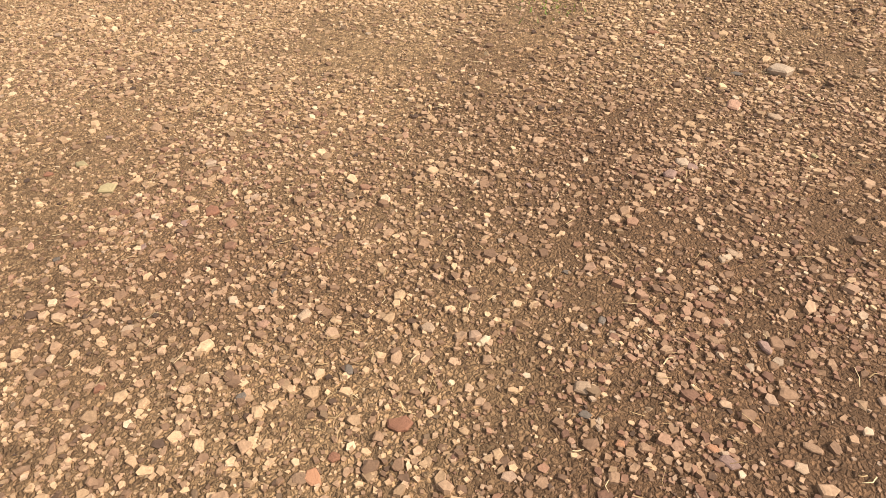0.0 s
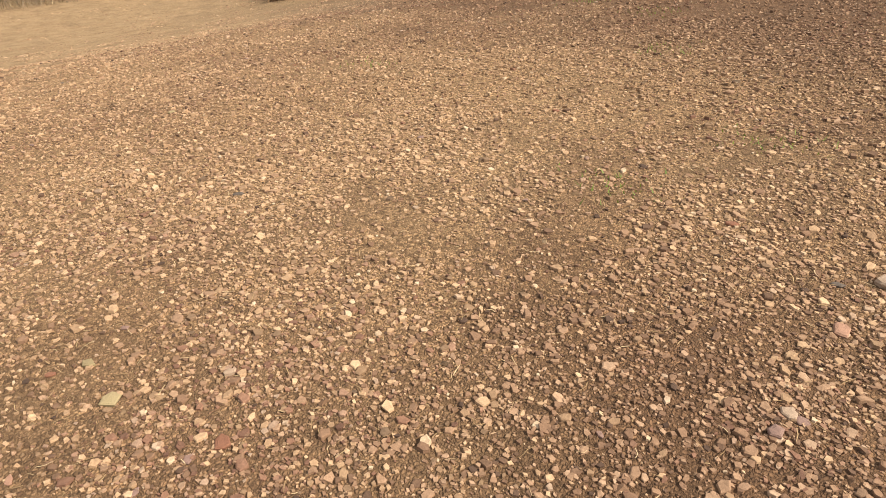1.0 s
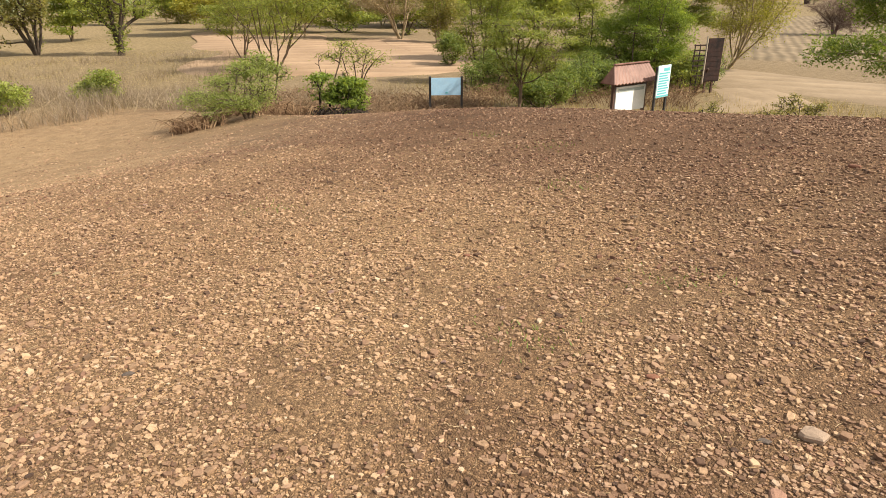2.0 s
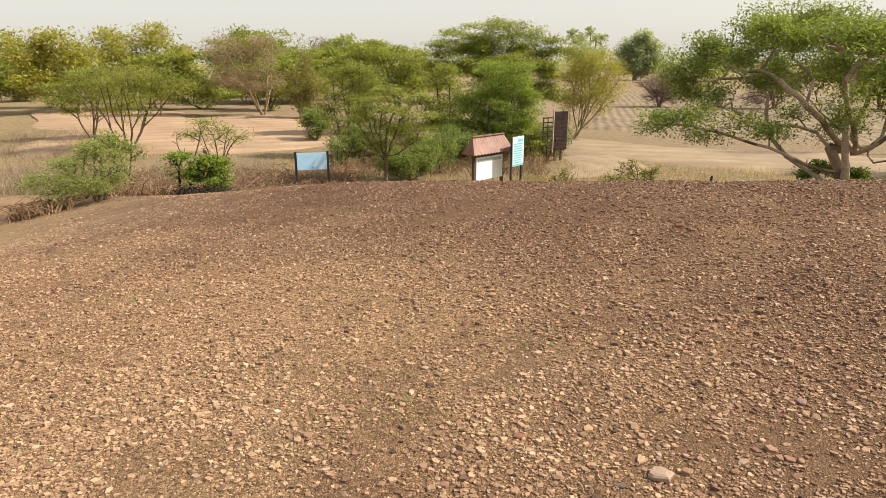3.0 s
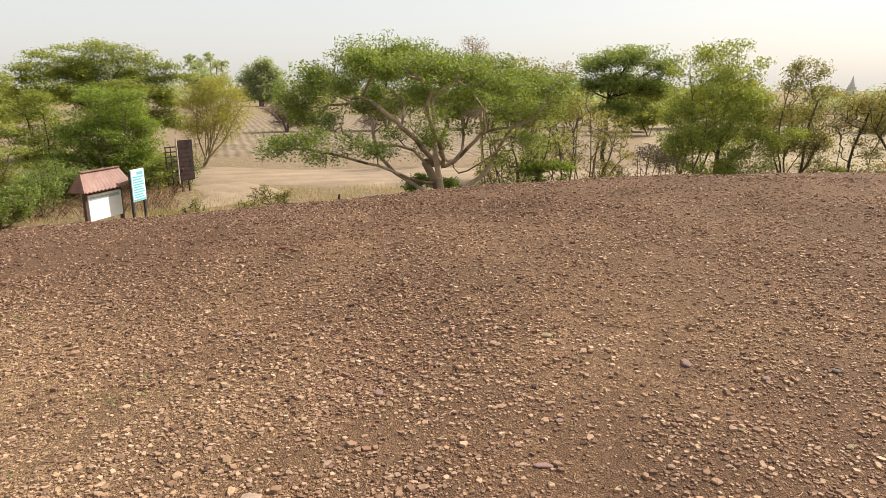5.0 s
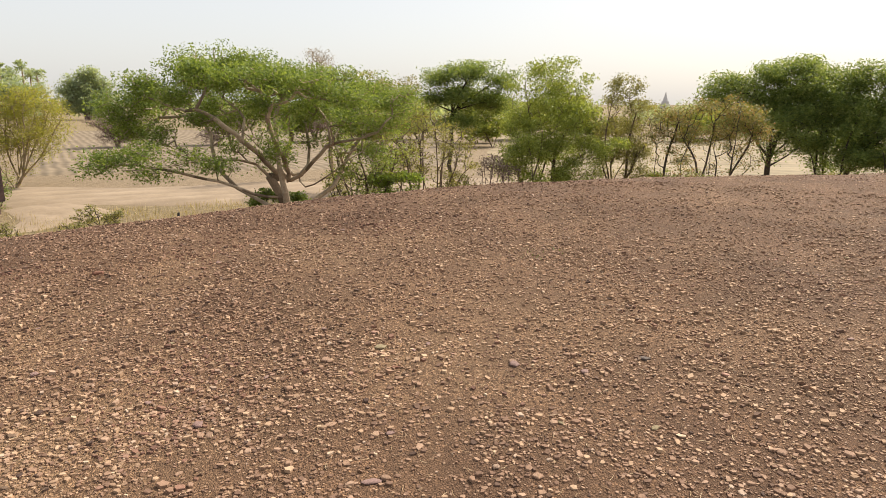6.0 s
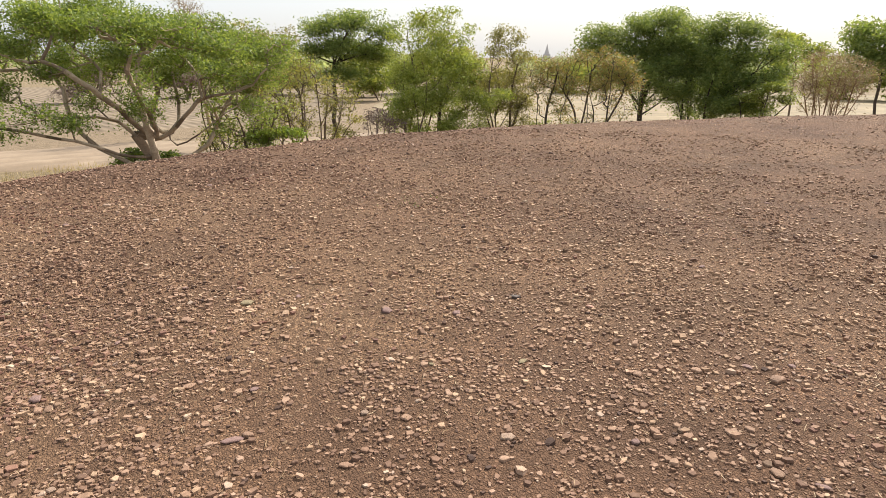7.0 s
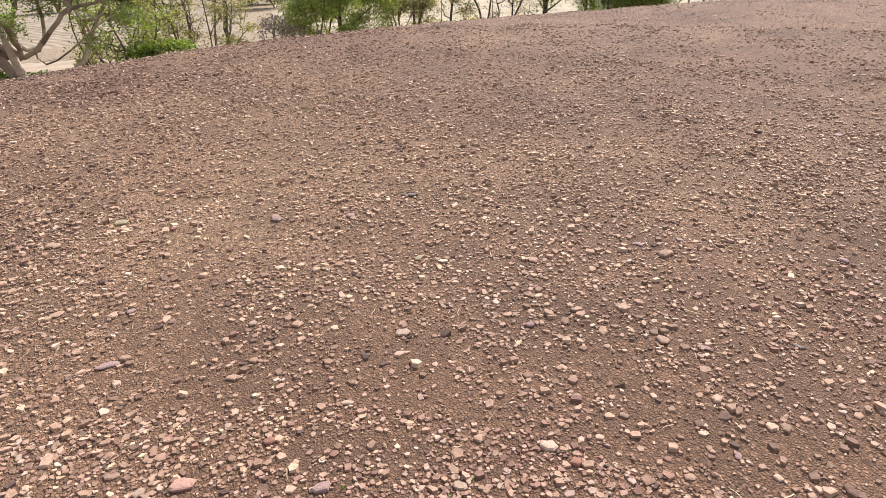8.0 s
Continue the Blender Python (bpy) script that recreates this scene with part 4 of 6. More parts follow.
def palm(bearing, distance, up, seed):
    base = on_ground(bearing, distance)
    top = deg_tall(distance, up)
    g = np.random.default_rng(seed)
    root = new("palm_tree")
    root.location = base
    n = 9
    zs = np.linspace(-0.3, top - base.z, n)
    lean = g.normal(0, 0.5, 2)
    pos = np.stack([lean[0] * (zs / zs[-1]) ** 2, lean[1] * (zs / zs[-1]) ** 2, zs], 1)
    # light tan trunk and paled fronds stand in for distance haze
    trunk = limbs_mesh("trunk", pos, np.arange(-1, n - 1), np.linspace(0.19, 0.12, n), TAN_TWIG)
    part("trunk", trunk, TAN_TWIG, root)
    fans = []
    for k in range(20):
        turn, lift = g.uniform(0, 6.28), g.uniform(-0.5, 1.3)
        d = np.array([math.cos(turn) * math.cos(lift), math.sin(turn) * math.cos(lift), math.sin(lift)])
        for reach_k in np.linspace(0.35, 2.0, 15):
            fans.append(pos[-1] + d * reach_k - (0, 0, 0.16 * reach_k**2) + g.normal(0, 0.10, (1, 3)))
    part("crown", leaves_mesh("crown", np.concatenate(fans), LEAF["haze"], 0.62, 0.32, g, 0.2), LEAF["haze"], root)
    return tagged(root, "tall fan palm with a ragged round head", "palm tree", group="far palms")


for palm_bearing, palm_up, palm_seed in ((-13.2, 2.1, 51), (-12.5, 1.8, 52), (-11.9, 2.3, 53), (-10.9, 1.95, 54), (-11.5, 1.6, 55), (-12.8, 1.4, 56)):
    palm(palm_bearing, 150.0 + 4 * palm_seed % 17, palm_up, palm_seed)

# the left field and its trees
tree("leafless tan tree with a broad twiggy crown", -39.8, 66.0, 2.4, [(-42, 0.8, 2.2, 1.5, 0), (-39.6, 0.6, 2.0, 1.4, 0), (-43.2, -0.8, 1.6, 1.2, 0), (-40.6, -1.2, 3.0, 1.2, 0)], "tan", TAN_TWIG, count=330, leaves=17000, size=0.16, seed=61, wide=0.2, stems=4, stem_spread=1.2, spread=0.4, girth=0.17, twig=0.015, skirt=False)
tree("half-bare tree with pale stems at the field's edge", -36.7, 62.0, 2.4, [(-36.4, -1.2, 1.7, 1.6, 0), (-37.0, -2.6, 1.2, 1.0, 0)], "olive", TAN_TWIG, count=180, leaves=4200, size=0.2, seed=62, stems=3, spread=0.36, girth=0.16)
tree("large domed green tree behind the field", -39.2, 88.0, 4.0, [(-40.6, 1.6, 2.6, 1.2, 0), (-38, 1.2, 2.4, 1.1, 0), (-42.4, 0.8, 1.8, 1.2, 0), (-35.8, 0.4, 1.8, 1.0, 0), (-39.6, 0.0, 3.4, 1.2, 0), (-36.4, -0.8, 2.0, 1.0, 0)], "acacia", BARK, count=220, leaves=17000, size=0.3, seed=63, spread=0.7, girth=0.34, skirt=False)
tree("umbrella acacia with several crooked stems beside the field", -50.6, 42.0, 1.4, [(-49.6, -1.0, 3.0, 0.9, 0), (-46.6, -1.8, 2.0, 0.7, 0), (-52, -1.5, 2.4, 1.0, 0), (-48.6, -2.4, 3.0, 0.6, 0)], "acacia", BARK, count=190, leaves=9500, size=0.14, wide=0.3, spread=0.36, flat=0.7, seed=64, stems=4, stem_spread=0.9, girth=0.11, skirt=False)
tree("spreading green acacia in front of the far wood", -53.0, 50.0, 1.4, [(-52.6, -1.8, 2.2, 1.1, 0), (-50.6, -2.6, 1.6, 0.8, 0), (-54.8, -2.4, 1.8, 1.1, 0)], "acacia", BARK, skirt=False, count=120, leaves=9000, size=0.15, wide=0.35, spread=0.36, seed=73, stems=3, stem_spread=0.7, girth=0.1)
tree("low green thicket at the far side of the field", -44.6, 78.0, 0.8, [(-45.2, -2.0, 1.9, 0.8, 0), (-43.0, -2.4, 1.6, 0.6, 0), (-47.2, -2.2, 1.6, 0.7, 0)], "acacia", DARK_BARK, skirt=False, count=90, leaves=6000, size=0.26, wide=0.4, spread=0.5, seed=74, stems=5, stem_spread=1.6, girth=0.1)
tree("low green thicket at the far side of the field", -37.6, 84.0, 0.8, [(-37.4, -1.9, 1.9, 0.7, 0), (-35.4, -2.0, 1.6, 0.7, 0), (-39.6, -2.2, 1.5, 0.6, 0)], "acacia", DARK_BARK, skirt=False, count=90, leaves=6000, size=0.26, wide=0.4, spread=0.5, seed=75, stems=5, stem_spread=1.6, girth=0.1)
tree("yellowish tall tree in the wood behind the field", -48.2, 80.0, 3.0, [(-48, 1.6, 2.2, 1.3, 0), (-50.6, 1.2, 2.2, 1.2, 0), (-46, 0.4, 1.8, 1.3, 0), (-48.4, -0.6, 3.4, 1.2, 0)], "yellow", TAN_TWIG, count=200, leaves=11500, size=0.28, seed=65, spread=0.6, girth=0.26, skirt=False)
tree("yellowish tall tree in the wood behind the field", -53.5, 78.0, 3.0, [(-53.6, 1.0, 2.6, 1.6, 0), (-56.5, 0.6, 2.4, 1.5, 0)], "yellow", TAN_TWIG, count=160, leaves=9000, size=0.32, seed=66, spread=0.6, girth=0.24)
tree("green tree in the wood behind the field", -32.5, 92.0, 3.0, [(-32.6, 0.9, 2.4, 0.9, 0), (-30.0, 0.8, 1.8, 0.9, 0), (-34.6, 0.0, 2.0, 1.1, 0)], "acacia", BARK, count=140, leaves=9000, size=0.36, seed=67, spread=0.7, girth=0.24)
tree("pale leafless tree rising over the wood", -35.2, 105.0, 5.0, [(-34.6, 1.4, 1.4, 0.7, 0)], "bare", PURPLE_TWIG, count=160, leaves=1500, size=0.3, wide=0.15, seed=68, spread=0.5, girth=0.2, twig=0.02)
tree("old pollarded tree with a thick burnt stump and thin shoots", -62.0, 58.0, 2.2, [(-62.0, -0.4, 1.5, 1.6, 0), (-60.4, -1.6, 1.2, 0.9, 0), (-63.4, -1.4, 1.2, 0.9, 0)], "acacia", DARK_BARK, skirt=False, count=90, leaves=6500, size=0.16, seed=69, stems=8, stem_spread=0.35, spread=0.35, girth=0.36, twig=0.030)
tree("many-stemmed shrub tree with thick upright dark stems", -67.6, 62.0, 2.6, [(-67.8, 0.0, 2.2, 1.6, 0), (-70.0, -1.0, 1.8, 1.4, 0)], "olive", DARK_BARK, count=120, leaves=6500, size=0.22, seed=70, stems=8, stem_spread=1.0, spread=0.4, girth=0.30, twig=0.024)
tree("green scrub tree at the far edge of the wood", -65.2, 76.0, 2.0, [(-65.4, -0.6, 2.2, 1.2, 0), (-64.0, -1.4, 1.6, 0.9, 0)], "acacia", BARK, count=110, leaves=7000, size=0.26, seed=71, stems=3, spread=0.45, girth=0.15)

tree("leafy yellow-green small tree at the edge of the dry scrub", -74.0, 25.0, 1.0, [(-74.4, -3.4, 2.6, 2.4, 0), (-72.8, -5.2, 1.6, 1.2, 0)], "neem", BARK, count=100, leaves=7000, size=0.10, seed=72, stems=2, spread=0.22, girth=0.12)

# shrubs at the mound's foot
tree("drooping feathery acacia bush at the mound's edge", -53.2, 17.0, 0.5, [(-53.6, -6.6, 1.3, 0.4, 0.2), (-51.6, -7.2, 0.9, 0.4, 0.3), (-55.2, -7.7, 1.7, 0.35, 0), (-52.6, -8.2, 1.7, 0.4, -0.2), (-57.0, -8.7, 1.7, 0.35, -0.2), (-54.4, -9.2, 1.9, 0.4, -0.4), (-51.8, -9.0, 0.9, 0.45, 0), (-56.2, -9.7, 1.5, 0.3, -0.4)], "feather", BARK, count=190, leaves=8600, boughs=3, size=0.055, wide=0.28, spread=0.17, seed=81, stems=3, girth=0.05, name="bush", category="bush", droop=0.3)
tree("bright green leafy bush with charred dark stems", -45.7, 18.5, 0.12, [(-44.8, -8.3, 1.4, 0.8, 0), (-47.0, -7.7, 0.8, 0.7, 0.2), (-43.9, -8.9, 1.0, 0.7, 0), (-45.8, -8.9, 1.0, 0.6, 0), (-44.0, -8.1, 0.8, 0.6, 0.2)], "bright", CHARRED_TWIG, count=130, leaves=5600, boughs=7, size=0.075, wide=0.6, spread=0.12, seed=82, stems=11, stem_spread=0.55, girth=0.05, name="bush", category="bush")
tree("sparse twiggy acacia sapling above the bush", -45.0, 22.0, 0.9, [(-44.6, -4.9, 1.2, 0.35, 0), (-43.2, -5.5, 1.8, 0.3, 0), (-46.0, -5.8, 1.4, 0.3, 0), (-42.0, -6.2, 1.2, 0.25, 0)], "acacia", BARK, count=60, leaves=1500, boughs=3, size=0.09, wide=0.25, spread=0.24, seed=83, stems=2, girth=0.04, name="sapling", category="tree")
tree("green shrub half hidden by the slope", -52.0, 23.0, 0.4, [(-51.6, -6.4, 1.5, 0.8, 0), (-53.0, -6.5, 1.4, 0.6, 0.6), (-50.4, -7.0, 0.8, 0.6, 0)], "feather", BARK, count=90, leaves=2600, size=0.085, spread=0.2, seed=84, stems=4, girth=0.05, name="bush", category="bush")
tree("small round green bush in dry grass", -63.9, 26.0, 0.3, [(-63.9, -6.9, 1.3, 1.0, 0), (-64.6, -7.4, 1.2, 0.8, 0)], "acacia", BARK, count=60, leaves=5000, size=0.085, spread=0.17, seed=85, stems=4, girth=0.04, name="bush", category="bush")
tree("yellow-green small bush in dry grass", -70.6, 25.0, 0.3, [(-70.6, -7.3, 1.7, 0.8, 0), (-71.8, -7.8, 1.3, 0.6, 0)], "neem", BARK, count=60, leaves=4500, size=0.085, spread=0.17, seed=86, stems=4, girth=0.04, name="bush", category="bush")
tree("low green shrub under the spreading fig", 7.0, 20.2, 0.15, [(6.6, -8.0, 1.0, 0.35, 0), (8.6, -8.2, 0.9, 0.3, 0.6), (5.4, -8.5, 0.7, 0.25, 0)], "fig", BARK, count=60, leaves=2200, size=0.075, wide=0.6, spread=0.13, seed=87, stems=5, girth=0.03, name="shrub", category="shrub")
tree("low leafy green shrub behind the mound's brow", 16.0, 22.0, 0.2, [(16.2, -6.9, 1.7, 0.6, 0), (18.4, -6.6, 1.3, 0.6, 0)], "bright", BARK, count=60, leaves=3600, size=0.085, wide=0.5, spread=0.14, seed=88, stems=4, girth=0.04, name="shrub", category="shrub")
tree("small scrubby plant beside the sandy track", -7.1, 29.0, 0.15, [(-7.9, -8.7, 0.6, 0.8, 0), (-6.4, -9.2, 1.2, 0.5, 0), (-8.8, -8.9, 0.4, 0.7, 0)], "olive", DARK_BARK, count=60, leaves=900, size=0.09, spread=0.12, seed=89, stems=5, girth=0.03, name="shrub", category="shrub")
tree("dark twiggy shrub under the neem trees", 25.8, 29.0, 0.4, [(25.6, -5.4, 1.6, 0.9, 0), (27.0, -6.0, 1.2, 0.6, 0)], "bare", PURPLE_TWIG, count=120, leaves=900, size=0.09, spread=0.16, seed=90, stems=6, girth=0.04, name="shrub", category="shrub")


for weed_bearing, weed_far, weed_seed in ((-9.2, 27.5, 911), (-4.6, 26.0, 912), (0.8, 24.0, 913), (4.2, 22.5, 914), (2.4, 23.0, 916), (6.4, 22.5, 917), (-1.4, 25.0, 918), (-13.6, 28.0, 915)):
    tree("small scrubby plant beside the sandy track", weed_bearing, weed_far, 0.1, [(weed_bearing, math.degrees(math.atan2(PLAIN + 0.35 - 1.6, weed_far)), 1.1, 0.4, 0)],
         "olive", DARK_BARK, count=26, leaves=330, size=0.08, spread=0.13, seed=weed_seed, stems=6, girth=0.025, name="shrub", category="shrub")

# dark green bushes; the dark leaf also stands in for deep shade here
for thick_bearing, thick_far, thick_leaf, thick_seed in ((-33.2, 33.0, "dark", 921), (-31.0, 33.0, "dark", 922), (-25.4, 30.0, "dark", 923), (-22.4, 32.5, "dark", 924), (-17.0, 34.0, "acacia", 925), (-15.0, 36.0, "dark", 926)):
    up = math.degrees(math.atan2(PLAIN + 1.0 - 1.6, thick_far))
    tree("dense dark green bush shading the ground under the trees", thick_bearing, thick_far, 0.2, [(thick_bearing, up, 1.5, 1.2, 0), (thick_bearing + 1.1, up + 0.6, 1.0, 1.0, 0.4)],
         thick_leaf, DARK_BARK, count=60, leaves=3200, size=0.11, wide=0.35, spread=0.2, seed=thick_seed, stems=6, stem_spread=0.7, girth=0.05, name="bush", category="bush")

g = np.random.default_rng(97)
UNDER = ("neem", "olive", "acacia", "tan", "bright", "olive", "russet")
for k in range(19):
    low_bearing, low_far = (float(g.uniform(11, 58)), float(g.uniform(24, 38))) if k < 9 else (float(g.uniform(-34, -15)), float(g.uniform(31, 42)))
    up = float(g.uniform(-7.2, -6.0)) if k < 9 else math.degrees(math.atan2(PLAIN + 0.9 - 1.6, low_far))
    kind = UNDER[k % len(UNDER)]
    tree("low twiggy shrub with sparse dusty leaves under the trees", low_bearing, low_far, 0.3,
         [(low_bearing, up, float(g.uniform(1.0, 1.9)), float(g.uniform(0.8, 1.5)), 0)], kind, DARK_BARK if k % 2 else BROWN_BRUSH, count=45,
         leaves=int(g.uniform(700, 2000)), size=0.10, spread=0.16, seed=700 + k, stems=5, stem_spread=0.6, girth=0.04, name="shrub", category="shrub")


def far_woods():
    """The distant belt of trees all round, too many to count."""
    g = np.random.default_rng(91)
    bits = []
    for k in range(560):
        bearing, r = g.uniform(-125, 125), g.uniform(110, 300)
        if -10.5 < bearing < 12 and r < 190:
            continue
        tall = g.uniform(3.5, 7.5) * (0.85 if bearing > 0 else 1.25)
        x, y = polar(bearing, r)
        w = g.uniform(2.0, 5.0)
        n = 100
        d = g.normal(size=(n, 3))
        d /= np.linalg.norm(d, axis=1)[:, None]
        d *= g.random(n)[:, None] ** 0.4
        bits.append(np.array([x, y, PLAIN + tall * 0.58]) + d * (w, w, tall * 0.45) + g.normal(0, 0.3, (n, 3)))
    # no air is drawn; the haze on this belt is its leaf colour
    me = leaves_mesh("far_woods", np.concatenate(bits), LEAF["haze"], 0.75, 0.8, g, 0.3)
    return tagged(new("far_woods", me), "distant belt of scrub trees along the horizon, green paled to look hazy", "woods", kind="stuff")


far_woods()

# the loose wood round the plain
g = np.random.default_rng(95)
for k in range(36):
    wood_bearing, wood_far = float(g.uniform(-78, -24)), float(g.uniform(68, 112))
    if k >= 17:
        wood_bearing, wood_far = float(g.uniform(12, 74)), float(g.uniform(75, 120))
    up = float(g.uniform(-0.9, 0.2)) - (0.7 if k >= 17 else 0)
    tree("scrubby green tree in the loose wood round the plain" if k % 3 else "dusty olive tree in the loose wood round the plain", wood_bearing, wood_far, 1.8,
         [(wood_bearing + float(g.normal(0, 0.7)), up, float(g.uniform(1.4, 2.3)), float(g.uniform(1.0, 1.6)), 0), (wood_bearing + float(g.normal(0, 1.2)), up - 1.0, 1.5, 1.0, 0)],
         "acacia" if k % 3 else "olive", BARK if k % 2 else TAN_TWIG, count=70, leaves=2600, size=0.40, seed=600 + k, stems=1 + k % 4, stem_spread=0.8, spread=0.55, girth=0.16)


# ---- dry grass and brush ----
def blades(name, places, tall, mat, g, lean=0.5, wide=0.02):
    """Upright thin blades, each one a narrow triangle, rooted at the places."""
    n = len(places)
    h = tall * g.uniform(0.4, 1.2, n)
    turn = g.uniform(0, 6.28, n)
    tip = places + np.stack([np.cos(turn) * h * lean * g.random(n), np.sin(turn) * h * lean * g.random(n), h], 1)
    side = np.stack([-np.sin(turn), np.cos(turn), np.zeros(n)], 1) * wide * g.uniform(0.6, 1.4, n)[:, None]
    v = np.stack([places - side, places + side, tip], 1).reshape(-1, 3)
    return mesh_of(name, v, np.arange(3 * n), np.full(n, 3), mat)


def sector_points(g, n, b0, b1, r0, r1, patch=0.0):
    bearing, r = radians(b0) + g.random(n) * radians(b1 - b0), np.sqrt(g.uniform(r0**2, r1**2, n))
    x, y = r * np.sin(bearing), r * np.cos(bearing)
    if patch:
        keep = (np.sin(0.9 * x + 0.7 * np.sin(0.6 * y)) * np.sin(0.8 * y + 0.5 * x) + g.normal(0, 0.35, n)) > patch - 0.5
        x, y = x[keep], y[keep]
    return np.stack([x, y, ground_height(x, y) - 0.02], 1)


g = np.random.default_rng(101)
tagged(new("dry_grass", blades("dry_grass", np.concatenate([sector_points(g, 15000, -36, 8, 19, 34, 0.55), sector_points(g, 5000, 8, 66, 20, 42, 0.8)]), 0.28, LEAF["grass"], g, 0.8, 0.012)),
       "sparse tan dry grass on the flat below the mound", "grass", kind="stuff")
tagged(new("dry_grass", blades("dry_grass", sector_points(g, 34000, -86, -36, 29, 60, 0.55), 0.15, LEAF["grass"], g, 1.6, 0.012)),
       "straw-coloured dry grass across the flat before the wood", "grass", kind="stuff")
tagged(new("dry_grass", blades("dry_grass", sector_points(g, 45000, -95, -44, 5.5, 21, 0.1), 0.016, LEAF["grass"], g, 4.5, 0.005)),
       "short trampled straw on the pale slope of the mound", "grass", kind="stuff")
tagged(new("tall_dry_grass", blades("tall_dry_grass", np.concatenate([sector_points(g, 46000, -90, -56, 21.5, 36, 0.2), sector_points(g, 26000, -88, -52, 36, 56, 0.5), sector_points(g, 14000, -58, -34, 21, 34, 0.45)]), 0.75, LEAF["scrub"], g, 1.5, 0.0055)),
       "grey-brown dry grass scrub in a band on the flat", "grass", kind="stuff")


tagged(new("green_grass", blades("green_grass", np.concatenate([sector_points(g, 5200, -1, 9, 20, 26, 0.35), sector_points(g, 3000, -17.5, -12.5, 24, 29, 0.4), sector_points(g, 2600, 10, 20, 20, 25, 0.4)]), 0.16, LEAF["olive"], g, 1.0, 0.012)),
       "low grey-green grass in the shade of the spreading fig", "grass", kind="stuff")


def brush(name, label, b0, b1, r0, r1, heaps, seed, tall=0.8, mat=None, thick=0.013):
    """A tangle of dead arching twigs."""
    g = np.random.default_rng(seed)
    pos, par, rad = [], [], []
    for p in sector_points(g, heaps, b0, b1, r0, r1):
        turn, length = g.uniform(0, 6.28), g.uniform(0.5, 1.5) * tall
        d = np.array([math.cos(turn), math.sin(turn), 0]) * g.uniform(0.4, 1.0)
        last = -1
        for k in range(4):
            f = k / 3
            q = p + d * length * f + (0, 0, length * (1.5 * f - 1.2 * f * f) * g.uniform(0.7, 1.0)) + g.normal(0, 0.03, 3)
            pos.append(q), par.append(last), rad.append(thick * (1.2 - f) * g.uniform(0.6, 1.3))
            last = len(pos) - 1
    keep = np.array(par)
    me = chain_mesh(name, np.array(pos), keep, np.array(rad), mat or BROWN_BRUSH)
    return tagged(new(name, me), label, "brush", kind="stuff")


def chain_mesh(name, pos, par, rad, mat):
    """Three-sided tubes along separate chains of nodes."""
    c = np.where(par >= 0)[0]
    a, b = pos[par[c]], pos[c]
    d = b - a
    d /= np.maximum(np.linalg.norm(d, axis=1), 1e-6)[:, None]
    side = np.cross(d, [0.3, 0.2, 0.93])
    side /= np.maximum(np.linalg.norm(side, axis=1), 1e-6)[:, None]
    up = np.cross(d, side)
    th = np.arange(3) * 2.0944
    ring = side[:, None] * np.cos(th)[None, :, None] + up[:, None] * np.sin(th)[None, :, None]
    v = np.concatenate([a[:, None] + ring * rad[par[c]][:, None, None], b[:, None] + ring * rad[c][:, None, None]], 1)
    quad = np.array([[0, 1, 4, 3], [1, 2, 5, 4], [2, 0, 3, 5]])
    f = (quad[None] + (np.arange(len(c)) * 6)[:, None, None]).reshape(-1)
    return mesh_of(name, v.reshape(-1, 3), f, np.full(len(c) * 3, 4), mat)


brush("dead_brush", "tangle of brown dead arching twigs below the mound", -44, -32, 20.5, 30, 2600, 111, 1.0)
brush("dead_brush", "tangle of brown dead twigs in dry grass", -57, -43, 22, 33, 2300, 112, 0.9)
brush("dead_brush", "charred dark stems at the foot of the bright bush", -47.4, -43.8, 17.7, 18.7, 460, 118, 0.62, CHARRED_TWIG, 0.016)
brush("dead_brush", "heap of cut dry branches beside the feathery bush", -59.5, -55.5, 16.2, 17.2, 220, 113, 0.6)
brush("dead_brush", "brown dead twigs between the feathery bush and the bright one", -55, -47.5, 17.6, 23, 900, 116, 0.75)
brush("dead_brush", "low brown dead twigs under the trees", -34, -15, 29, 38, 1900, 114, 1.1)
brush("dead_brush", "grey-brown dead twigs in tall dry grass", -86, -57, 21.5, 34, 1500, 115, 0.9, TAN_TWIG, 0.007)


# ---- notice boards ----
BLUE_PANEL = plain_material("faded_blue_paint", (0.38, 0.66, 0.92), (0.48, 0.73, 0.94), 0.85, 2.5)
WHITE_PANEL = plain_material("white_board", (0.84, 0.85, 0.85), (0.92, 0.92, 0.92), 0.45, 2.0)
PALE_CYAN = plain_material("pale_cyan_board", (0.60, 0.83, 0.86), (0.72, 0.90, 0.91), 0.5, 2.0)
TEAL = plain_material("teal_print", (0.10, 0.46, 0.54), (0.15, 0.54, 0.62), 0.5, 3.0)
GREY_PRINT = plain_material("grey_print", (0.36, 0.42, 0.42), (0.46, 0.52, 0.52), 0.5, 3.0)
BLACK_POST = plain_material("dark_post", (0.022, 0.02, 0.022), (0.05, 0.042, 0.04), 0.6, 5.0)
BROWN_POST = plain_material("brown_post", (0.075, 0.04, 0.032), (0.12, 0.065, 0.05), 0.65, 5.0)
ROOF_RED = plain_material("roof_red", (0.17, 0.075, 0.055), (0.31, 0.165, 0.13), 0.55, 2.0)
DARK_BOARD = plain_material("weathered_dark_board", (0.008, 0.005, 0.005), (0.050, 0.022, 0.017), 1.0, 3.0)
CHARRED = plain_material("charred_wood", (0.008, 0.007, 0.007), (0.03, 0.026, 0.024), 0.9, 9.0, depth=0.01)
PALE_WOOD = plain_material("bleached_wood", (0.40, 0.33, 0.26), (0.55, 0.47, 0.38), 0.8, 6.0)


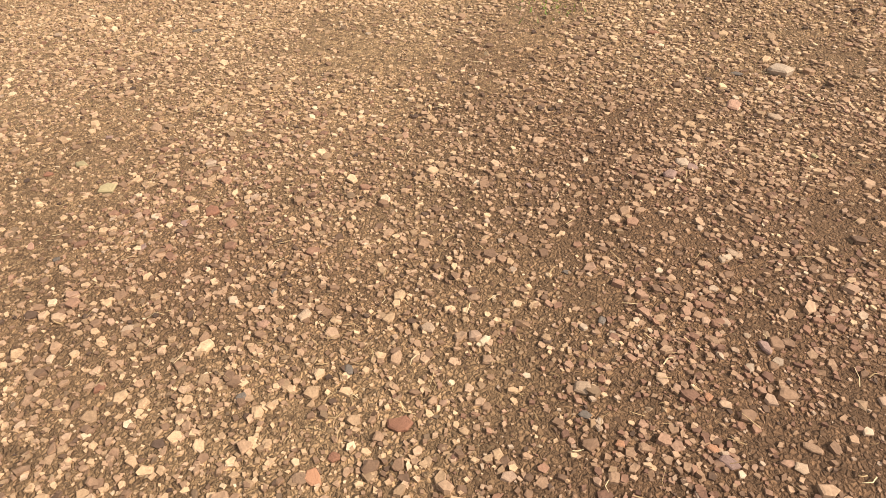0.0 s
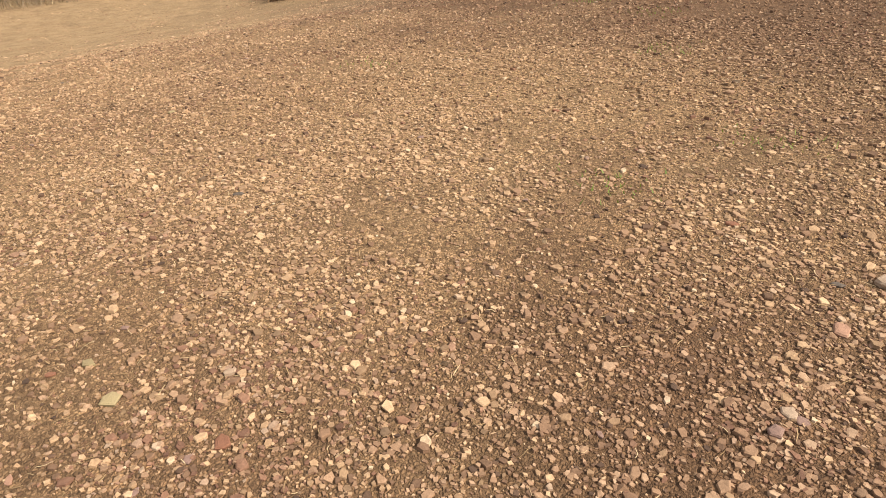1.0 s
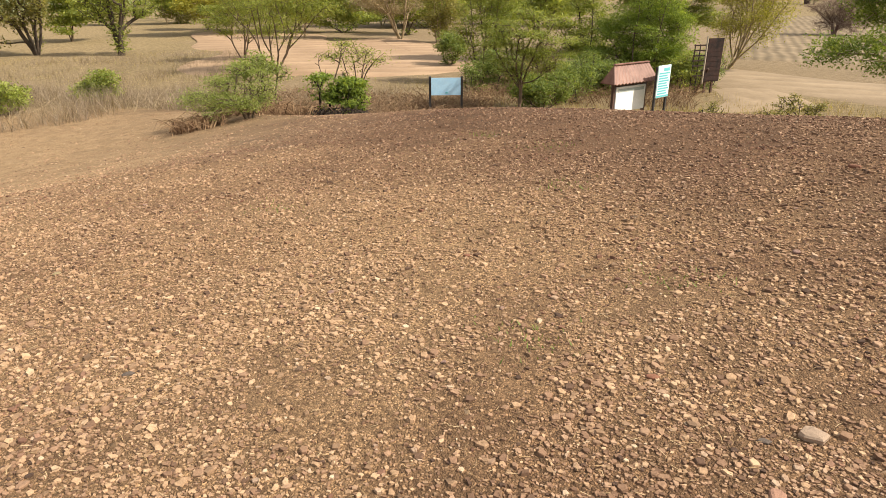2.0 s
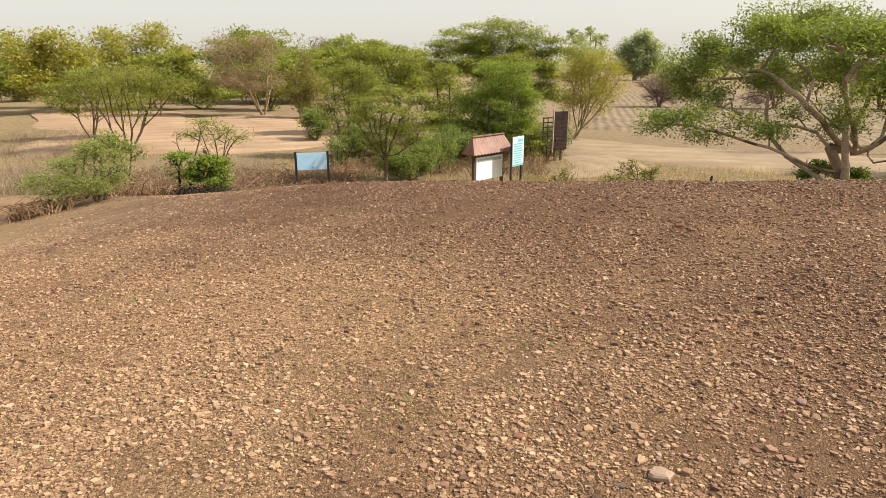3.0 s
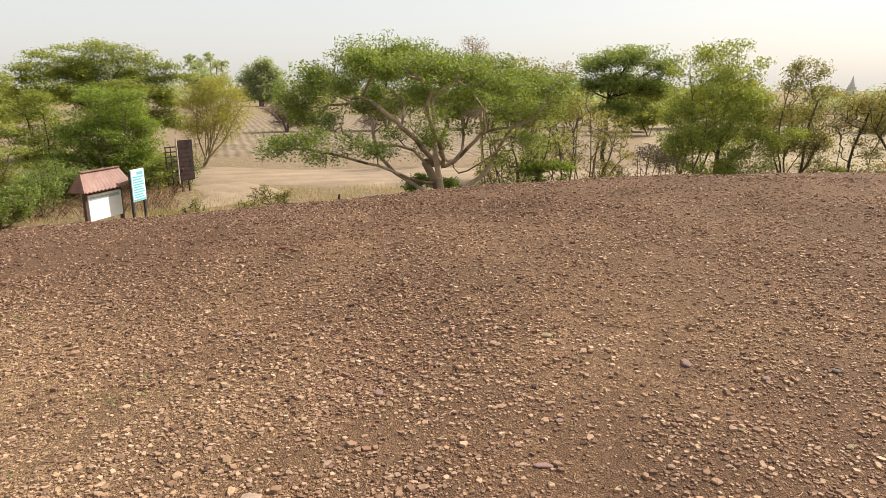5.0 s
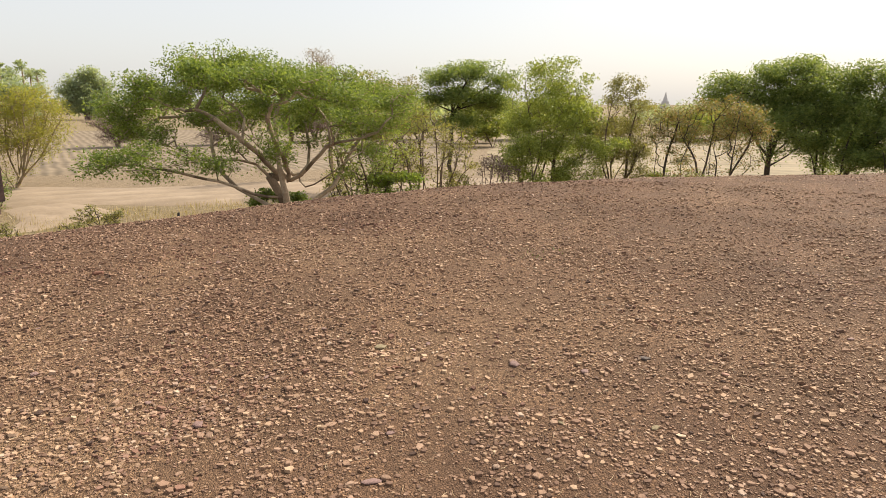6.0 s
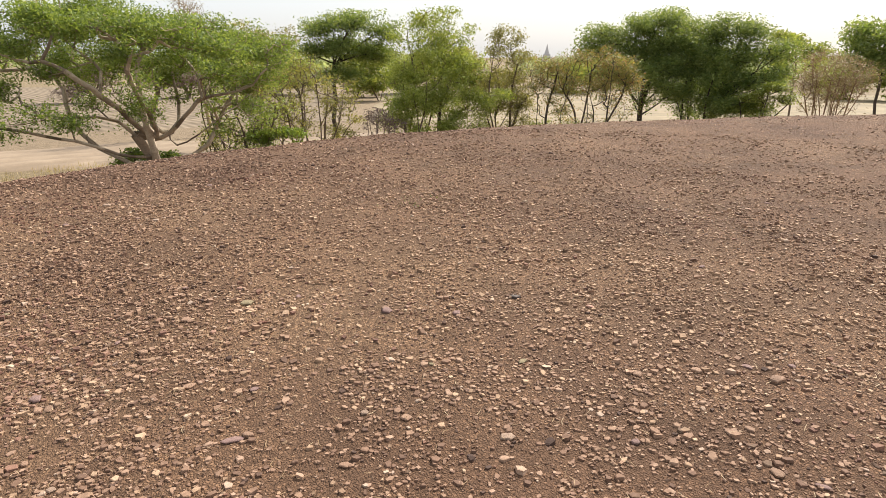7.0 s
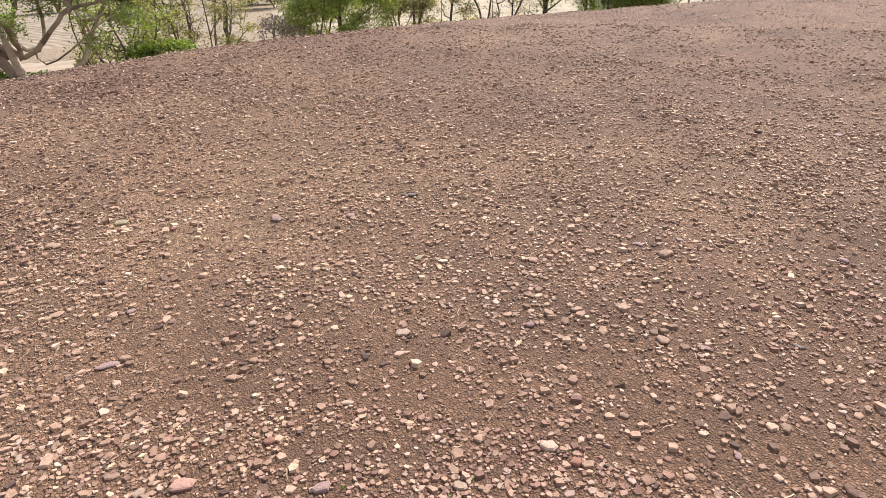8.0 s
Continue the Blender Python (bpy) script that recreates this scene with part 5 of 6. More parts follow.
def standing(name, bearing, distance, turn, base_z=None):
    """An empty on the ground whose local -y side faces the mound, turned by so many degrees."""
    root = new(name)
    at = on_ground(bearing, distance)
    root.matrix_world = Matrix.Translation((at.x, at.y, at.z if base_z is None else base_z)) @ pose(0, 0, 0, 0, 0, -bearing + turn)
    return root


def blue_sign():
    s = standing("sign_board", -36.1, 26.0, 2)
    z0 = s.matrix_world.translation.z
    top, low = deg_tall(26.0, -7.62) - z0, deg_tall(26.0, -9.12) - z0
    w = 0.63
    for x in (-w, w):
        part("post", boxed(x - 0.045, -0.045, -0.3, x + 0.045, 0.045, top + 0.03, bevel=0.008), BLACK_POST, s)
    part("panel", boxed(-w + 0.045, -0.075, low, w - 0.045, -0.046, top - 0.02, bevel=0.006), BLUE_PANEL, s, "faded pale blue panel")
    part("mark", boxed(-0.02, -0.083, low + 0.07, 0.07, -0.079, low + 0.13), TEAL, s, "small worn blue mark")
    part("rail", boxed(-w + 0.046, -0.02, low + 0.06, w - 0.046, 0.03, low + 0.12), BLACK_POST, s)
    tagged(s, "blank faded blue sign panel between two black posts", "sign")


def notice_kiosk():
    r = 27.0
    s = standing("notice_board", -20.4, r, 50)
    z0 = s.matrix_world.translation.z
    eave, ridge = deg_tall(r, -7.75) - z0, deg_tall(r, -6.35) - z0
    top, low = deg_tall(r, -8.1) - z0, deg_tall(r, -10.1) - z0
    w = 0.92
    for x in (-w, w):
        part("post", boxed(x - 0.06, -0.06, -0.3, x + 0.06, 0.06, eave + 0.1, bevel=0.01), BROWN_POST, s)
    board = part("board", boxed(-w + 0.062, -0.10, low, w - 0.062, -0.02, top, bevel=0.006), WHITE_PANEL, s, "white painted board")
    part("heading", boxed(-w + 0.16, -0.109, top - 0.20, w - 0.16, -0.104, top - 0.08), GREY_PRINT, board, "faded grey heading strip")
    part("crossbeam", boxed(-w + 0.062, -0.05, top + 0.004, w - 0.062, 0.05, eave + 0.05, bevel=0.01), BROWN_POST, s)
    # two slopes of corrugated sheet, thick, with a ridge cap and gable boards
    half, run, rise, hip = 1.30, 0.36, ridge - eave, 0.30
    for sign in (-1, 1):
        bm = bmesh.new()
        n = 78
        rows = []
        for j in range(2):
            for under in (0, 0.022):
                rows.append([bm.verts.new(((half - hip * (1 - j)) * (2 * i / n - 1), sign * run * j, ridge - rise * j + 0.022 * math.sin(i * 2 * math.pi / 6) - under)) for i in range(n + 1)])
        for i in range(n):
            a, b2, c2, d2 = rows[0], rows[1], rows[2], rows[3]
            bm.faces.new((a[i], a[i + 1], c2[i + 1], c2[i]))
            bm.faces.new((b2[i], d2[i], d2[i + 1], b2[i + 1]))
            bm.faces.new((c2[i], c2[i + 1], d2[i + 1], d2[i]))
        bmesh.ops.recalc_face_normals(bm, faces=bm.faces)
        part("roof_slope", bm, ROOF_RED, s, "red-brown corrugated roof sheet")
    part("ridge_cap", boxed(-half + hip - 0.02, -0.07, ridge - 0.01, half - hip + 0.02, 0.07, ridge + 0.045, bevel=0.02), ROOF_RED, s)
    for side in (-1, 1):
        bm = bmesh.new()
        tri = [(side * (half - hip), 0, ridge), (side * half, -run, eave), (side * half, run, eave)]
        f = bm.faces.new([bm.verts.new(q) for q in tri])
        ext = bmesh.ops.extrude_face_region(bm, geom=[f])
        bmesh.ops.translate(bm, verts=[v for v in ext["geom"] if isinstance(v, bmesh.types.BMVert)], vec=(-side * 0.02, 0, -0.03))
        bmesh.ops.recalc_face_normals(bm, faces=bm.faces)
        part("hip_slope", bm, ROOF_RED, s)
    tagged(s, "white notice board on brown posts under a red-brown corrugated gable roof", "notice board")


def info_sign():
    r = 27.5
    s = standing("information_sign", -17.85, r, 58)
    z0 = s.matrix_world.translation.z
    top, low = deg_tall(r, -6.4) - z0, deg_tall(r, -8.95) - z0
    w = 0.43
    for x in (-w + 0.03, w - 0.03):
        part("post", boxed(x - 0.05, -0.03, -0.3, x + 0.05, 0.05, top - 0.05, bevel=0.008), BLACK_POST, s)
    panel = part("panel", boxed(-w, -0.075, low, w, -0.031, top, bevel=0.006), PALE_CYAN, s, "pale cyan upright panel with teal print")
    part("heading", boxed(-w + 0.36, -0.084, top - 0.22, w - 0.10, -0.079, top - 0.10), TEAL, panel)
    for k in range(9):
        z = top - 0.33 - 0.098 * k
        part("text_bar", boxed(-w + 0.07, -0.084, z, w - 0.07 - 0.07 * ((k * 2) % 3), -0.079, z + 0.055), TEAL, panel)
    part("footer", boxed(-w + 0.02, -0.084, low + 0.02, w - 0.02, -0.079, low + 0.09), TEAL, panel)
    tagged(s, "tall narrow pale cyan information sign with teal print on black posts", "sign")


def dark_hoarding():
    r = 34.5
    s = standing("hoarding", -14.1, r, 42)
    z0 = s.matrix_world.translation.z
    top, low = deg_tall(r, -4.2) - z0, deg_tall(r, -7.5) - z0
    w = 0.47
    for x in (-w - 0.66, -w - 0.36):
        part("lattice_post", boxed(x - 0.02, 0.03, -0.3, x + 0.02, 0.07, top - 0.25, bevel=0.005), DARK_BOARD, s)
    for k in range(7):
        z = low + 0.3 + (top - low - 0.6) * k / 6
        part("lattice_bar", boxed(-w - 0.74, 0.0, z - 0.03, -w - 0.063, 0.029, z + 0.03), DARK_BOARD, s)
    frame_ob = part("panel", boxed(-w, -0.03, low, w, 0.02, top, bevel=0.01), DARK_BOARD, s, "weathered dark brown panel")
    for k in range(9):
        z = low + (top - low) * (k + 0.5) / 9
        part("row_strip", boxed(-w + 0.05, -0.042, z - 0.055, w - 0.05, -0.034, z + 0.055), DARK_BOARD, frame_ob)
    part("edge_rail", boxed(-w - 0.06, -0.05, low - 0.1, -w - 0.005, 0.04, top + 0.12, bevel=0.01), PALE_WOOD, s, "bleached wooden edge rail")
    for x in (-w * 0.55, w * 0.35):
        part("leg", boxed(x - 0.05, 0.021, -0.3, x + 0.05, 0.12, low + 0.9, bevel=0.01), BROWN_POST, s)
    bm = boxed(-0.04, -0.04, 0, 0.04, 0.04, 1.5, bevel=0.008)
    bmesh.ops.transform(bm, verts=bm.verts, matrix=pose(-w * 0.6, 0.62, -0.15, 28, 0, 0))
    part("brace", bm, BROWN_POST, s)
    tagged(s, "tall dark brown weathered hoarding on wooden legs beside the track", "hoarding")


def charred_stump():
    g = np.random.default_rng(117)
    s = standing("stump", -1.5, 28.0, 0)
    bm = bmesh.new()
    for x, lean, tall, thick in ((-0.12, -14, 0.34, 0.05), (0.02, 6, 0.62, 0.08), (0.17, 18, 0.28, 0.045)):
        made = bmesh.ops.create_cone(bm, cap_ends=True, segments=8, radius1=thick * 1.5, radius2=thick * 0.5, depth=tall)["verts"]
        for v in made:
            v.co += Vector(g.normal(0, 0.012, 3).tolist())
        bmesh.ops.transform(bm, verts=made, matrix=pose(x, 0, tall * 0.42, 0, lean, 0))
    part("stub", bm, CHARRED, s)
    tagged(s, "small charred black stump with broken stubs in grass", "stump")


def marker_stake():
    s = standing("stake", -14.4, 27.0, 0)
    part("rod", boxed(-0.02, -0.02, -0.15, 0.02, 0.02, 0.44, bevel=0.006), BLACK_POST, s)
    bm = bmesh.new()
    bmesh.ops.create_icosphere(bm, subdivisions=2, radius=0.07)
    for v in bm.verts:
        v.co = Vector((v.co.x * 0.9, v.co.y * 0.9, v.co.z * 1.1 + 0.09)) * (1 + 0.1 * math.sin(40 * v.co.x + 25 * v.co.z))
    part("rag", bm, WHITE_PANEL, s, "pale cloth wrapped round the foot")
    tagged(s, "short dark stake with a pale rag at its foot", "stake")


charred_stump()
marker_stake()
blue_sign()
notice_kiosk()
info_sign()
dark_hoarding()


def far_temple():
    """A small stepped spire on the horizon."""
    s = standing("temple", 39.3, 420.0, 0)
    # brick lightened to grey: the haze of distance is in its colour
    stone = plain_material("haze_toned_brick", (0.46, 0.44, 0.43), (0.54, 0.52, 0.51), 0.9, 0.3)
    z = -0.5
    for wide, tall in ((4.0, 3.0), (3.0, 2.0), (2.2, 1.6)):
        part("terrace", boxed(-wide, -wide, z, wide, wide, z + tall, bevel=0.15), stone, s)
        z += tall
    bm = bmesh.new()
    bmesh.ops.create_cone(bm, cap_ends=True, segments=12, radius1=1.7, radius2=1.1, depth=2.2, matrix=Matrix.Translation((0, 0, z + 1.1)))
    part("drum", bm, stone, s)
    bm = bmesh.new()
    bmesh.ops.create_cone(bm, cap_ends=True, segments=12, radius1=0.95, radius2=0.1, depth=3.6, matrix=Matrix.Translation((0, 0, z + 4.0)))
    part("spire", bm, stone, s)
    tagged(s, "small distant temple with a stepped base and spire, toned grey to look hazy", "temple")


far_temple()


# ---- the litter of stones on the mound ----
def chips(name, places, sizes_m, sides, mat, g, label, bulk=1.0, worn=False):
    """Flat angular chips, every one a slightly tilted slab of three to six sides; a worn one has a rounded-off rim."""
    n, m = len(places), sides
    th = (np.arange(m)[None, :] + g.uniform(-0.27, 0.27, (n, m))) * 2 * math.pi / m
    rad = g.uniform(0.76, 1.1, (n, m)) * sizes_m[:, None] * 0.5
    squash = g.uniform(0.62, 1.0, n)[:, None]
    turn = g.uniform(0, 6.28, n)[:, None]
    px, py = np.cos(th) * rad, np.sin(th) * rad * squash
    x, y = px * np.cos(turn) - py * np.sin(turn), px * np.sin(turn) + py * np.cos(turn)
    thick = (sizes_m * g.uniform(0.20, 0.42, n) * bulk)[:, None]
    tx, ty = g.normal(0, 0.14, (n, 1)), g.normal(0, 0.14, (n, 1))
    shrink = g.uniform(0.86, 1.0, (n, 1))
    low = np.stack([x, y, -0.25 * thick + 0 * x], 2)
    rough_top = g.normal(0, 0.05, (n, m)) * thick
    rings = [low]
    if worn:
        rings.append(np.stack([x * shrink, y * shrink, thick * 0.70 + (x * tx + y * ty) + rough_top], 2))
        cx, cy = g.normal(0, 0.05, (n, 1)) * sizes_m[:, None], g.normal(0, 0.05, (n, 1)) * sizes_m[:, None]
        inner = shrink * g.uniform(0.80, 0.92, (n, 1))
        rings.append(np.stack([x * inner + cx, y * inner + cy, thick * 0.88 + (x * tx + y * ty) * 0.7 + rough_top], 2))
    else:
        rings.append(np.stack([x * shrink, y * shrink, thick * 0.8 + x * tx + y * ty + rough_top], 2))
    v = (np.concatenate(rings, 1) + places[:, None, :]).reshape(-1, 3)
    k = np.arange(m)
    quads = np.stack([k, (k + 1) % m, (k + 1) % m + m, k + m], 1).ravel()
    levels = len(rings) - 1
    one = np.concatenate([quads + j * m for j in range(levels)] + [np.arange(levels * m, (levels + 1) * m)])
    f = (one[None] + (np.arange(n) * (levels + 1) * m)[:, None]).ravel()
    me = mesh_of(name, v, f, np.tile([4] * m * levels + [m], n), mat)
    return tagged(new(name, me), label, "gravel", kind="stuff")


def pebbles(name, places, sizes_m, sides, mat, g, label):
    """Small worn chips, every one a low many-cornered stone with its top off the middle."""
    n, m = len(places), sides
    th = (np.arange(m)[None, :] + g.uniform(-0.3, 0.3, (n, m))) * 2 * math.pi / m + g.uniform(0, 6.28, (n, 1))
    rad = g.uniform(0.7, 1.15, (n, m)) * sizes_m[:, None] * 0.5
    turn, squash = g.uniform(0, 6.28, (n, 1)), g.uniform(0.55, 1.0, (n, 1))
    px, py = np.cos(th) * rad, np.sin(th) * rad * squash
    x, y = px * np.cos(turn) - py * np.sin(turn), px * np.sin(turn) + py * np.cos(turn)
    low = np.stack([x, y, g.uniform(-0.12, 0.08, (n, m)) * sizes_m[:, None]], 2)
    top = np.stack([g.normal(0, 0.14, n) * sizes_m, g.normal(0, 0.14, n) * sizes_m, g.uniform(0.15, 0.32, n) * sizes_m], 1)[:, None]
    v = (np.concatenate([low, top], 1) + places[:, None, :]).reshape(-1, 3)
    k = np.arange(m)
    one = np.stack([k, (k + 1) % m, np.full(m, m)], 1).ravel()
    f = (one[None] + (np.arange(n) * (m + 1))[:, None]).ravel()
    me = mesh_of(name, v, f, np.full(m * n, 3), mat)
    return tagged(new(name, me), label, "gravel", kind="stuff")


def mound_points(g, n, r0, r1, behind=False):
    wide = (-150, 135) if r1 < 2 else ((-106, 96) if r1 < 5 else (-84, 78))
    wide = (92, 258) if behind else wide
    p = sector_points(g, n, *wide, r0, r1)
    p[:, 2] = ground_height(p[:, 0], p[:, 1])
    return p


def strewn(n, r0, r1, sides, middle, g, fine=False, behind=False):
    """One ring of chips, thinner on the bare patches of trodden earth."""
    p = mound_points(g, n, r0, r1, behind)
    x, y = p[:, 0], p[:, 1]
    cover = 0.42 * patchy(x, y, 1.1, 21) + 0.33 * patchy(x, y, 0.42, 22) + 0.25 * patchy(x, y, 0.15, 23)
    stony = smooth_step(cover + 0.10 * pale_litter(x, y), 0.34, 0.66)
    # barer trodden earth a few steps out on the east side
    bare = smooth_step(np.degrees(np.arctan2(x, y)), 2, 30) * np.interp(np.hypot(x, y), [1.5, 2.3, 3.4, 5.2], [0.0, 0.34, 0.34, 0.05])
    p = p[g.random(n) < (0.6 + 0.35 * stony if fine else (np.interp(np.hypot(x, y), [2.5, 5.0], [0.28, 0.46]) + np.interp(np.hypot(x, y), [2.5, 5.0], [0.72, 0.54]) * stony) * (1 - bare))]
    # the chips lie coarser towards the mound's bare far side
    away = smooth_step(np.hypot(p[:, 0], p[:, 1]), 2.5, 6.5)
    coarse = np.interp(np.degrees(np.arctan2(p[:, 0], p[:, 1])), [-40, -5, 35], [-0.05, 0.04, 0.04])
    span = np.minimum(np.clip(g.lognormal(math.log(middle), 0.48, len(p)), 0.005, 0.05) * (1 + coarse * (0.25 + 0.75 * away)), 0.056)
    dusted = 0.42 * smooth_step(np.degrees(np.arctan2(p[:, 0], p[:, 1])), 5, 35) * smooth_step(np.hypot(p[:, 0], p[:, 1]), 2.5, 4.5)
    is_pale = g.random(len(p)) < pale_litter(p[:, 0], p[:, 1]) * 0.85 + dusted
    dark, pale, worn = p[~is_pale], p[is_pale], r1 <= 3.2 and not behind
    bulk = float(np.interp(r0, [1.5, 3.2, 6.0, 9.0], [1.10, 1.08, 0.98, 0.88]))
    if fine:
        pebbles("grit", dark, span[~is_pale], 4, GRIT, g, "fine red-brown broken grit between the larger chips")
        pebbles("grit", pale, span[is_pale], 4, PALE_GRIT, g, "fine bleached tan grit between the larger chips")
    else:
        x, y = dark[:, 0], dark[:, 1]
        red = (np.sin(1.9 * x + 1.1 * y + 0.6) * np.sin(1.3 * y - 2.1 * x + 1.0) + 0.3 * g.normal(size=len(dark)) + 0.2 * (np.hypot(x - 1.1, y - 1.1) < 0.8) > 0.55) & (g.random(len(dark)) < 0.6)
        size = span[~is_pale]
        for places, spans, mat, label in (
            (dark[~red], size[~red], SHARDS, "flat angular red-brown stone and pottery chips strewn on earth"),
            (dark[red], size[red], RED_SHARDS, "patches of broken brick-red pottery chips on earth"),
            (pale, span[is_pale], PALE_SHARDS, "flat bleached tan stone chips strewn on pale earth"),
        ):
            if r0 >= 10 and not behind:
                pebbles("gravel", places, spans * 1.12, sides, mat, g, label.replace("flat", "small flat"))
                continue
            large = (spans > 0.0235) & worn
            chips("gravel", places[~large], spans[~large], sides, mat, g, label, bulk)
            if large.any():
                chips("gravel", places[large], spans[large], 5, mat, g, label.replace("flat", "larger flat"), bulk * 0.68, True)


g = np.random.default_rng(201)
strewn(22000, 0.0, 1.5, 4, 0.0138, g)
strewn(20000, 1.5, 2.2, 4, 0.0140, g)
strewn(40000, 2.2, 3.2, 4, 0.0142, g)
strewn(30000, 3.2, 3.9, 4, 0.0145, g)
strewn(36000, 3.9, 4.6, 3, 0.0158, g)
strewn(68000, 4.6, 6.0, 3, 0.0162, g)
strewn(58000, 6.0, 8.0, 3, 0.0182, g)
strewn(40000, 8.0, 10.5, 3, 0.021, g)
strewn(20000, 10.5, 14.5, 3, 0.030, g)
strewn(6000, 1.5, 9.0, 3, 0.024, g, behind=True)
# drifts of sharper sherds on the near east slope
sherds = sector_points(g, 13000, -25, 80, 0.25, 2.2)
sherds = sherds[g.random(len(sherds)) < smooth_step(0.5 * patchy(sherds[:, 0], sherds[:, 1], 0.5, 25) + 0.5 * patchy(sherds[:, 0], sherds[:, 1], 0.16, 26), 0.38, 0.72)]
sherds[:, 2] = ground_height(sherds[:, 0], sherds[:, 1])
sherd_mix = g.random(len(sherds)) + 0.5 * (patchy(sherds[:, 0], sherds[:, 1], 0.6, 27) - 0.5)
for low_mix, high_mix, mat, label in ((-1.0, 0.3, RED_SHARDS, "drifts of sharp brick-red pottery sherds on earth"), (0.3, 0.82, SHARDS, "drifts of sharp brown stone and pottery sherds on earth"), (0.82, 2.0, PALE_SHARDS, "drifts of sharp pale pinkish sherds on earth")):
    heap = sherds[(sherd_mix >= low_mix) & (sherd_mix < high_mix)]
    chips("gravel", heap, np.clip(g.lognormal(math.log(0.0158), 0.36, len(heap)), 0.009, 0.036), 5, mat, g, label, 0.8)
strewn(16000, 0.0, 1.5, 3, 0.0085, g, True)
strewn(28000, 1.5, 3.2, 3, 0.0095, g, True)


shoulder = sector_points(g, 12000, -88, -44, 10.0, 21.0)
shoulder = shoulder[g.random(len(shoulder)) < 0.2 + 0.8 * patchy(shoulder[:, 0], shoulder[:, 1], 1.6, 24)]
shoulder[:, 2] += 0.02
chips("gravel", shoulder, np.clip(g.lognormal(math.log(0.034), 0.4, len(shoulder)), 0.015, 0.09), 3, PALE_SHARDS, g, "scattered bleached stone chips on the pale shoulder of the mound", 0.5)
clods = sector_points(g, 9000, -84, -40, 6.5, 17.0)
clods = clods[g.random(len(clods)) < 0.15 + 0.85 * patchy(clods[:, 0], clods[:, 1], 1.2, 28)]
clods[:, 2] += 0.015
pebbles("gravel", clods, np.clip(g.lognormal(math.log(0.040), 0.4, len(clods)), 0.02, 0.10), 4, SHARDS, g, "brown stones and clods on the pale shoulder of the mound")


def straw_litter(n, g):
    p = np.concatenate([mound_points(g, n, 0.3, 4.5), mound_points(g, n, 4.5, 9.0)])
    tuft = patchy(p[:, 0], p[:, 1], 0.45, 41) * patchy(p[:, 0], p[:, 1], 0.16, 42)
    p = p[g.random(len(p)) < (0.12 + 0.3 * pale_litter(p[:, 0], p[:, 1])) + 1.6 * np.maximum(tuft - 0.30, 0)]
    n = len(p)
    turn, length, wide = g.uniform(0, 6.28, n), g.uniform(0.012, 0.055, n), g.uniform(0.0006, 0.0016, n)
    d = np.stack([np.cos(turn), np.sin(turn), g.normal(0, 0.12, n)], 1) * length[:, None] * 0.5
    s = np.stack([-np.sin(turn), np.cos(turn), np.zeros(n)], 1) * wide[:, None]
    p = p + (0, 0, 0.010)
    bow = np.stack([-np.sin(turn), np.cos(turn), np.full(n, 0.3)], 1) * (g.normal(0, 0.12, n) * length)[:, None]
    v = np.stack([p - d - s, p - d + s, p + bow + s, p + d + s * 0.5, p + d - s * 0.5, p + bow - s], 1).reshape(-1, 3)
    f = (np.array([0, 1, 2, 5, 5, 2, 3, 4])[None] + (np.arange(n) * 6)[:, None]).ravel()
    me = mesh_of("straw", v, f, np.full(2 * n, 4), STRAW)
    return tagged(new("straw", me), "thin dry straw stalks lying among the stones", "straw", kind="stuff")


straw_litter(15000, g)


def sprigs():
    g = np.random.default_rng(211)
    spots = [(-1.25, 2.3, 60), (-0.95, 3.2, 70), (1.35, 1.05, 60), (-2.2, 4.4, 60), (-4.1, 3.2, 50), (-2.9, 5.6, 60), (3.1, 4.9, 30), (-3.9, 6.0, 60)]
    bits = []
    for x, y, n in spots:
        p = np.array([x, y, 0]) + g.normal(0, 0.10, (n, 3)) * (1.4, 1.0, 0)
        p[:, 2] = ground_height(p[:, 0], p[:, 1])
        bits.append(p)
    me = blades("sprigs", np.concatenate(bits), 0.026, LEAF["green_grass"], g, 1.5, 0.004)
    tagged(new("sprigs", me), "low sparse green sprigs growing between stones", "weeds", kind="stuff")


sprigs()


# ---- single larger stones, each on its own ----
def stone_mesh(name, seed):
    """A broken flat stone of unit size, with chipped upper edges."""
    g = np.random.default_rng(seed)
    bm = bmesh.new()
    n = int(g.integers(5, 8))
    th = (np.arange(n) + g.uniform(-0.3, 0.3, n)) * 2 * math.pi / n
    rad = g.uniform(0.75, 1.15, n) * 0.5
    rings = []
    for z, k in ((-0.25, 0.95), (0.18, 1.03), (0.36, 0.86), (0.42, 0.5)):
        rings.append([bm.verts.new((math.cos(t) * r * k, math.sin(t) * r * k, z + g.normal(0, 0.025))) for t, r in zip(th, rad)])
    for a, c in zip(rings, rings[1:]):
        for i in range(n):
            bm.faces.new((a[i], a[(i + 1) % n], c[(i + 1) % n], c[i]))
    bm.faces.new(rings[-1])
    me = bpy.data.meshes.new(name)
    bm.normal_update()
    bm.to_mesh(me)
    bm.free()
    return me


STONE_MESHES = {}


def stone_shape(colour, k):
    key = (colour, k)
    if key not in STONE_MESHES:
        STONE_MESHES[key] = stone_mesh("stone", 300 + k)
        STONE_MESHES[key].materials.append(STONE[colour])
    return STONE_MESHES[key]


stone_count = 0


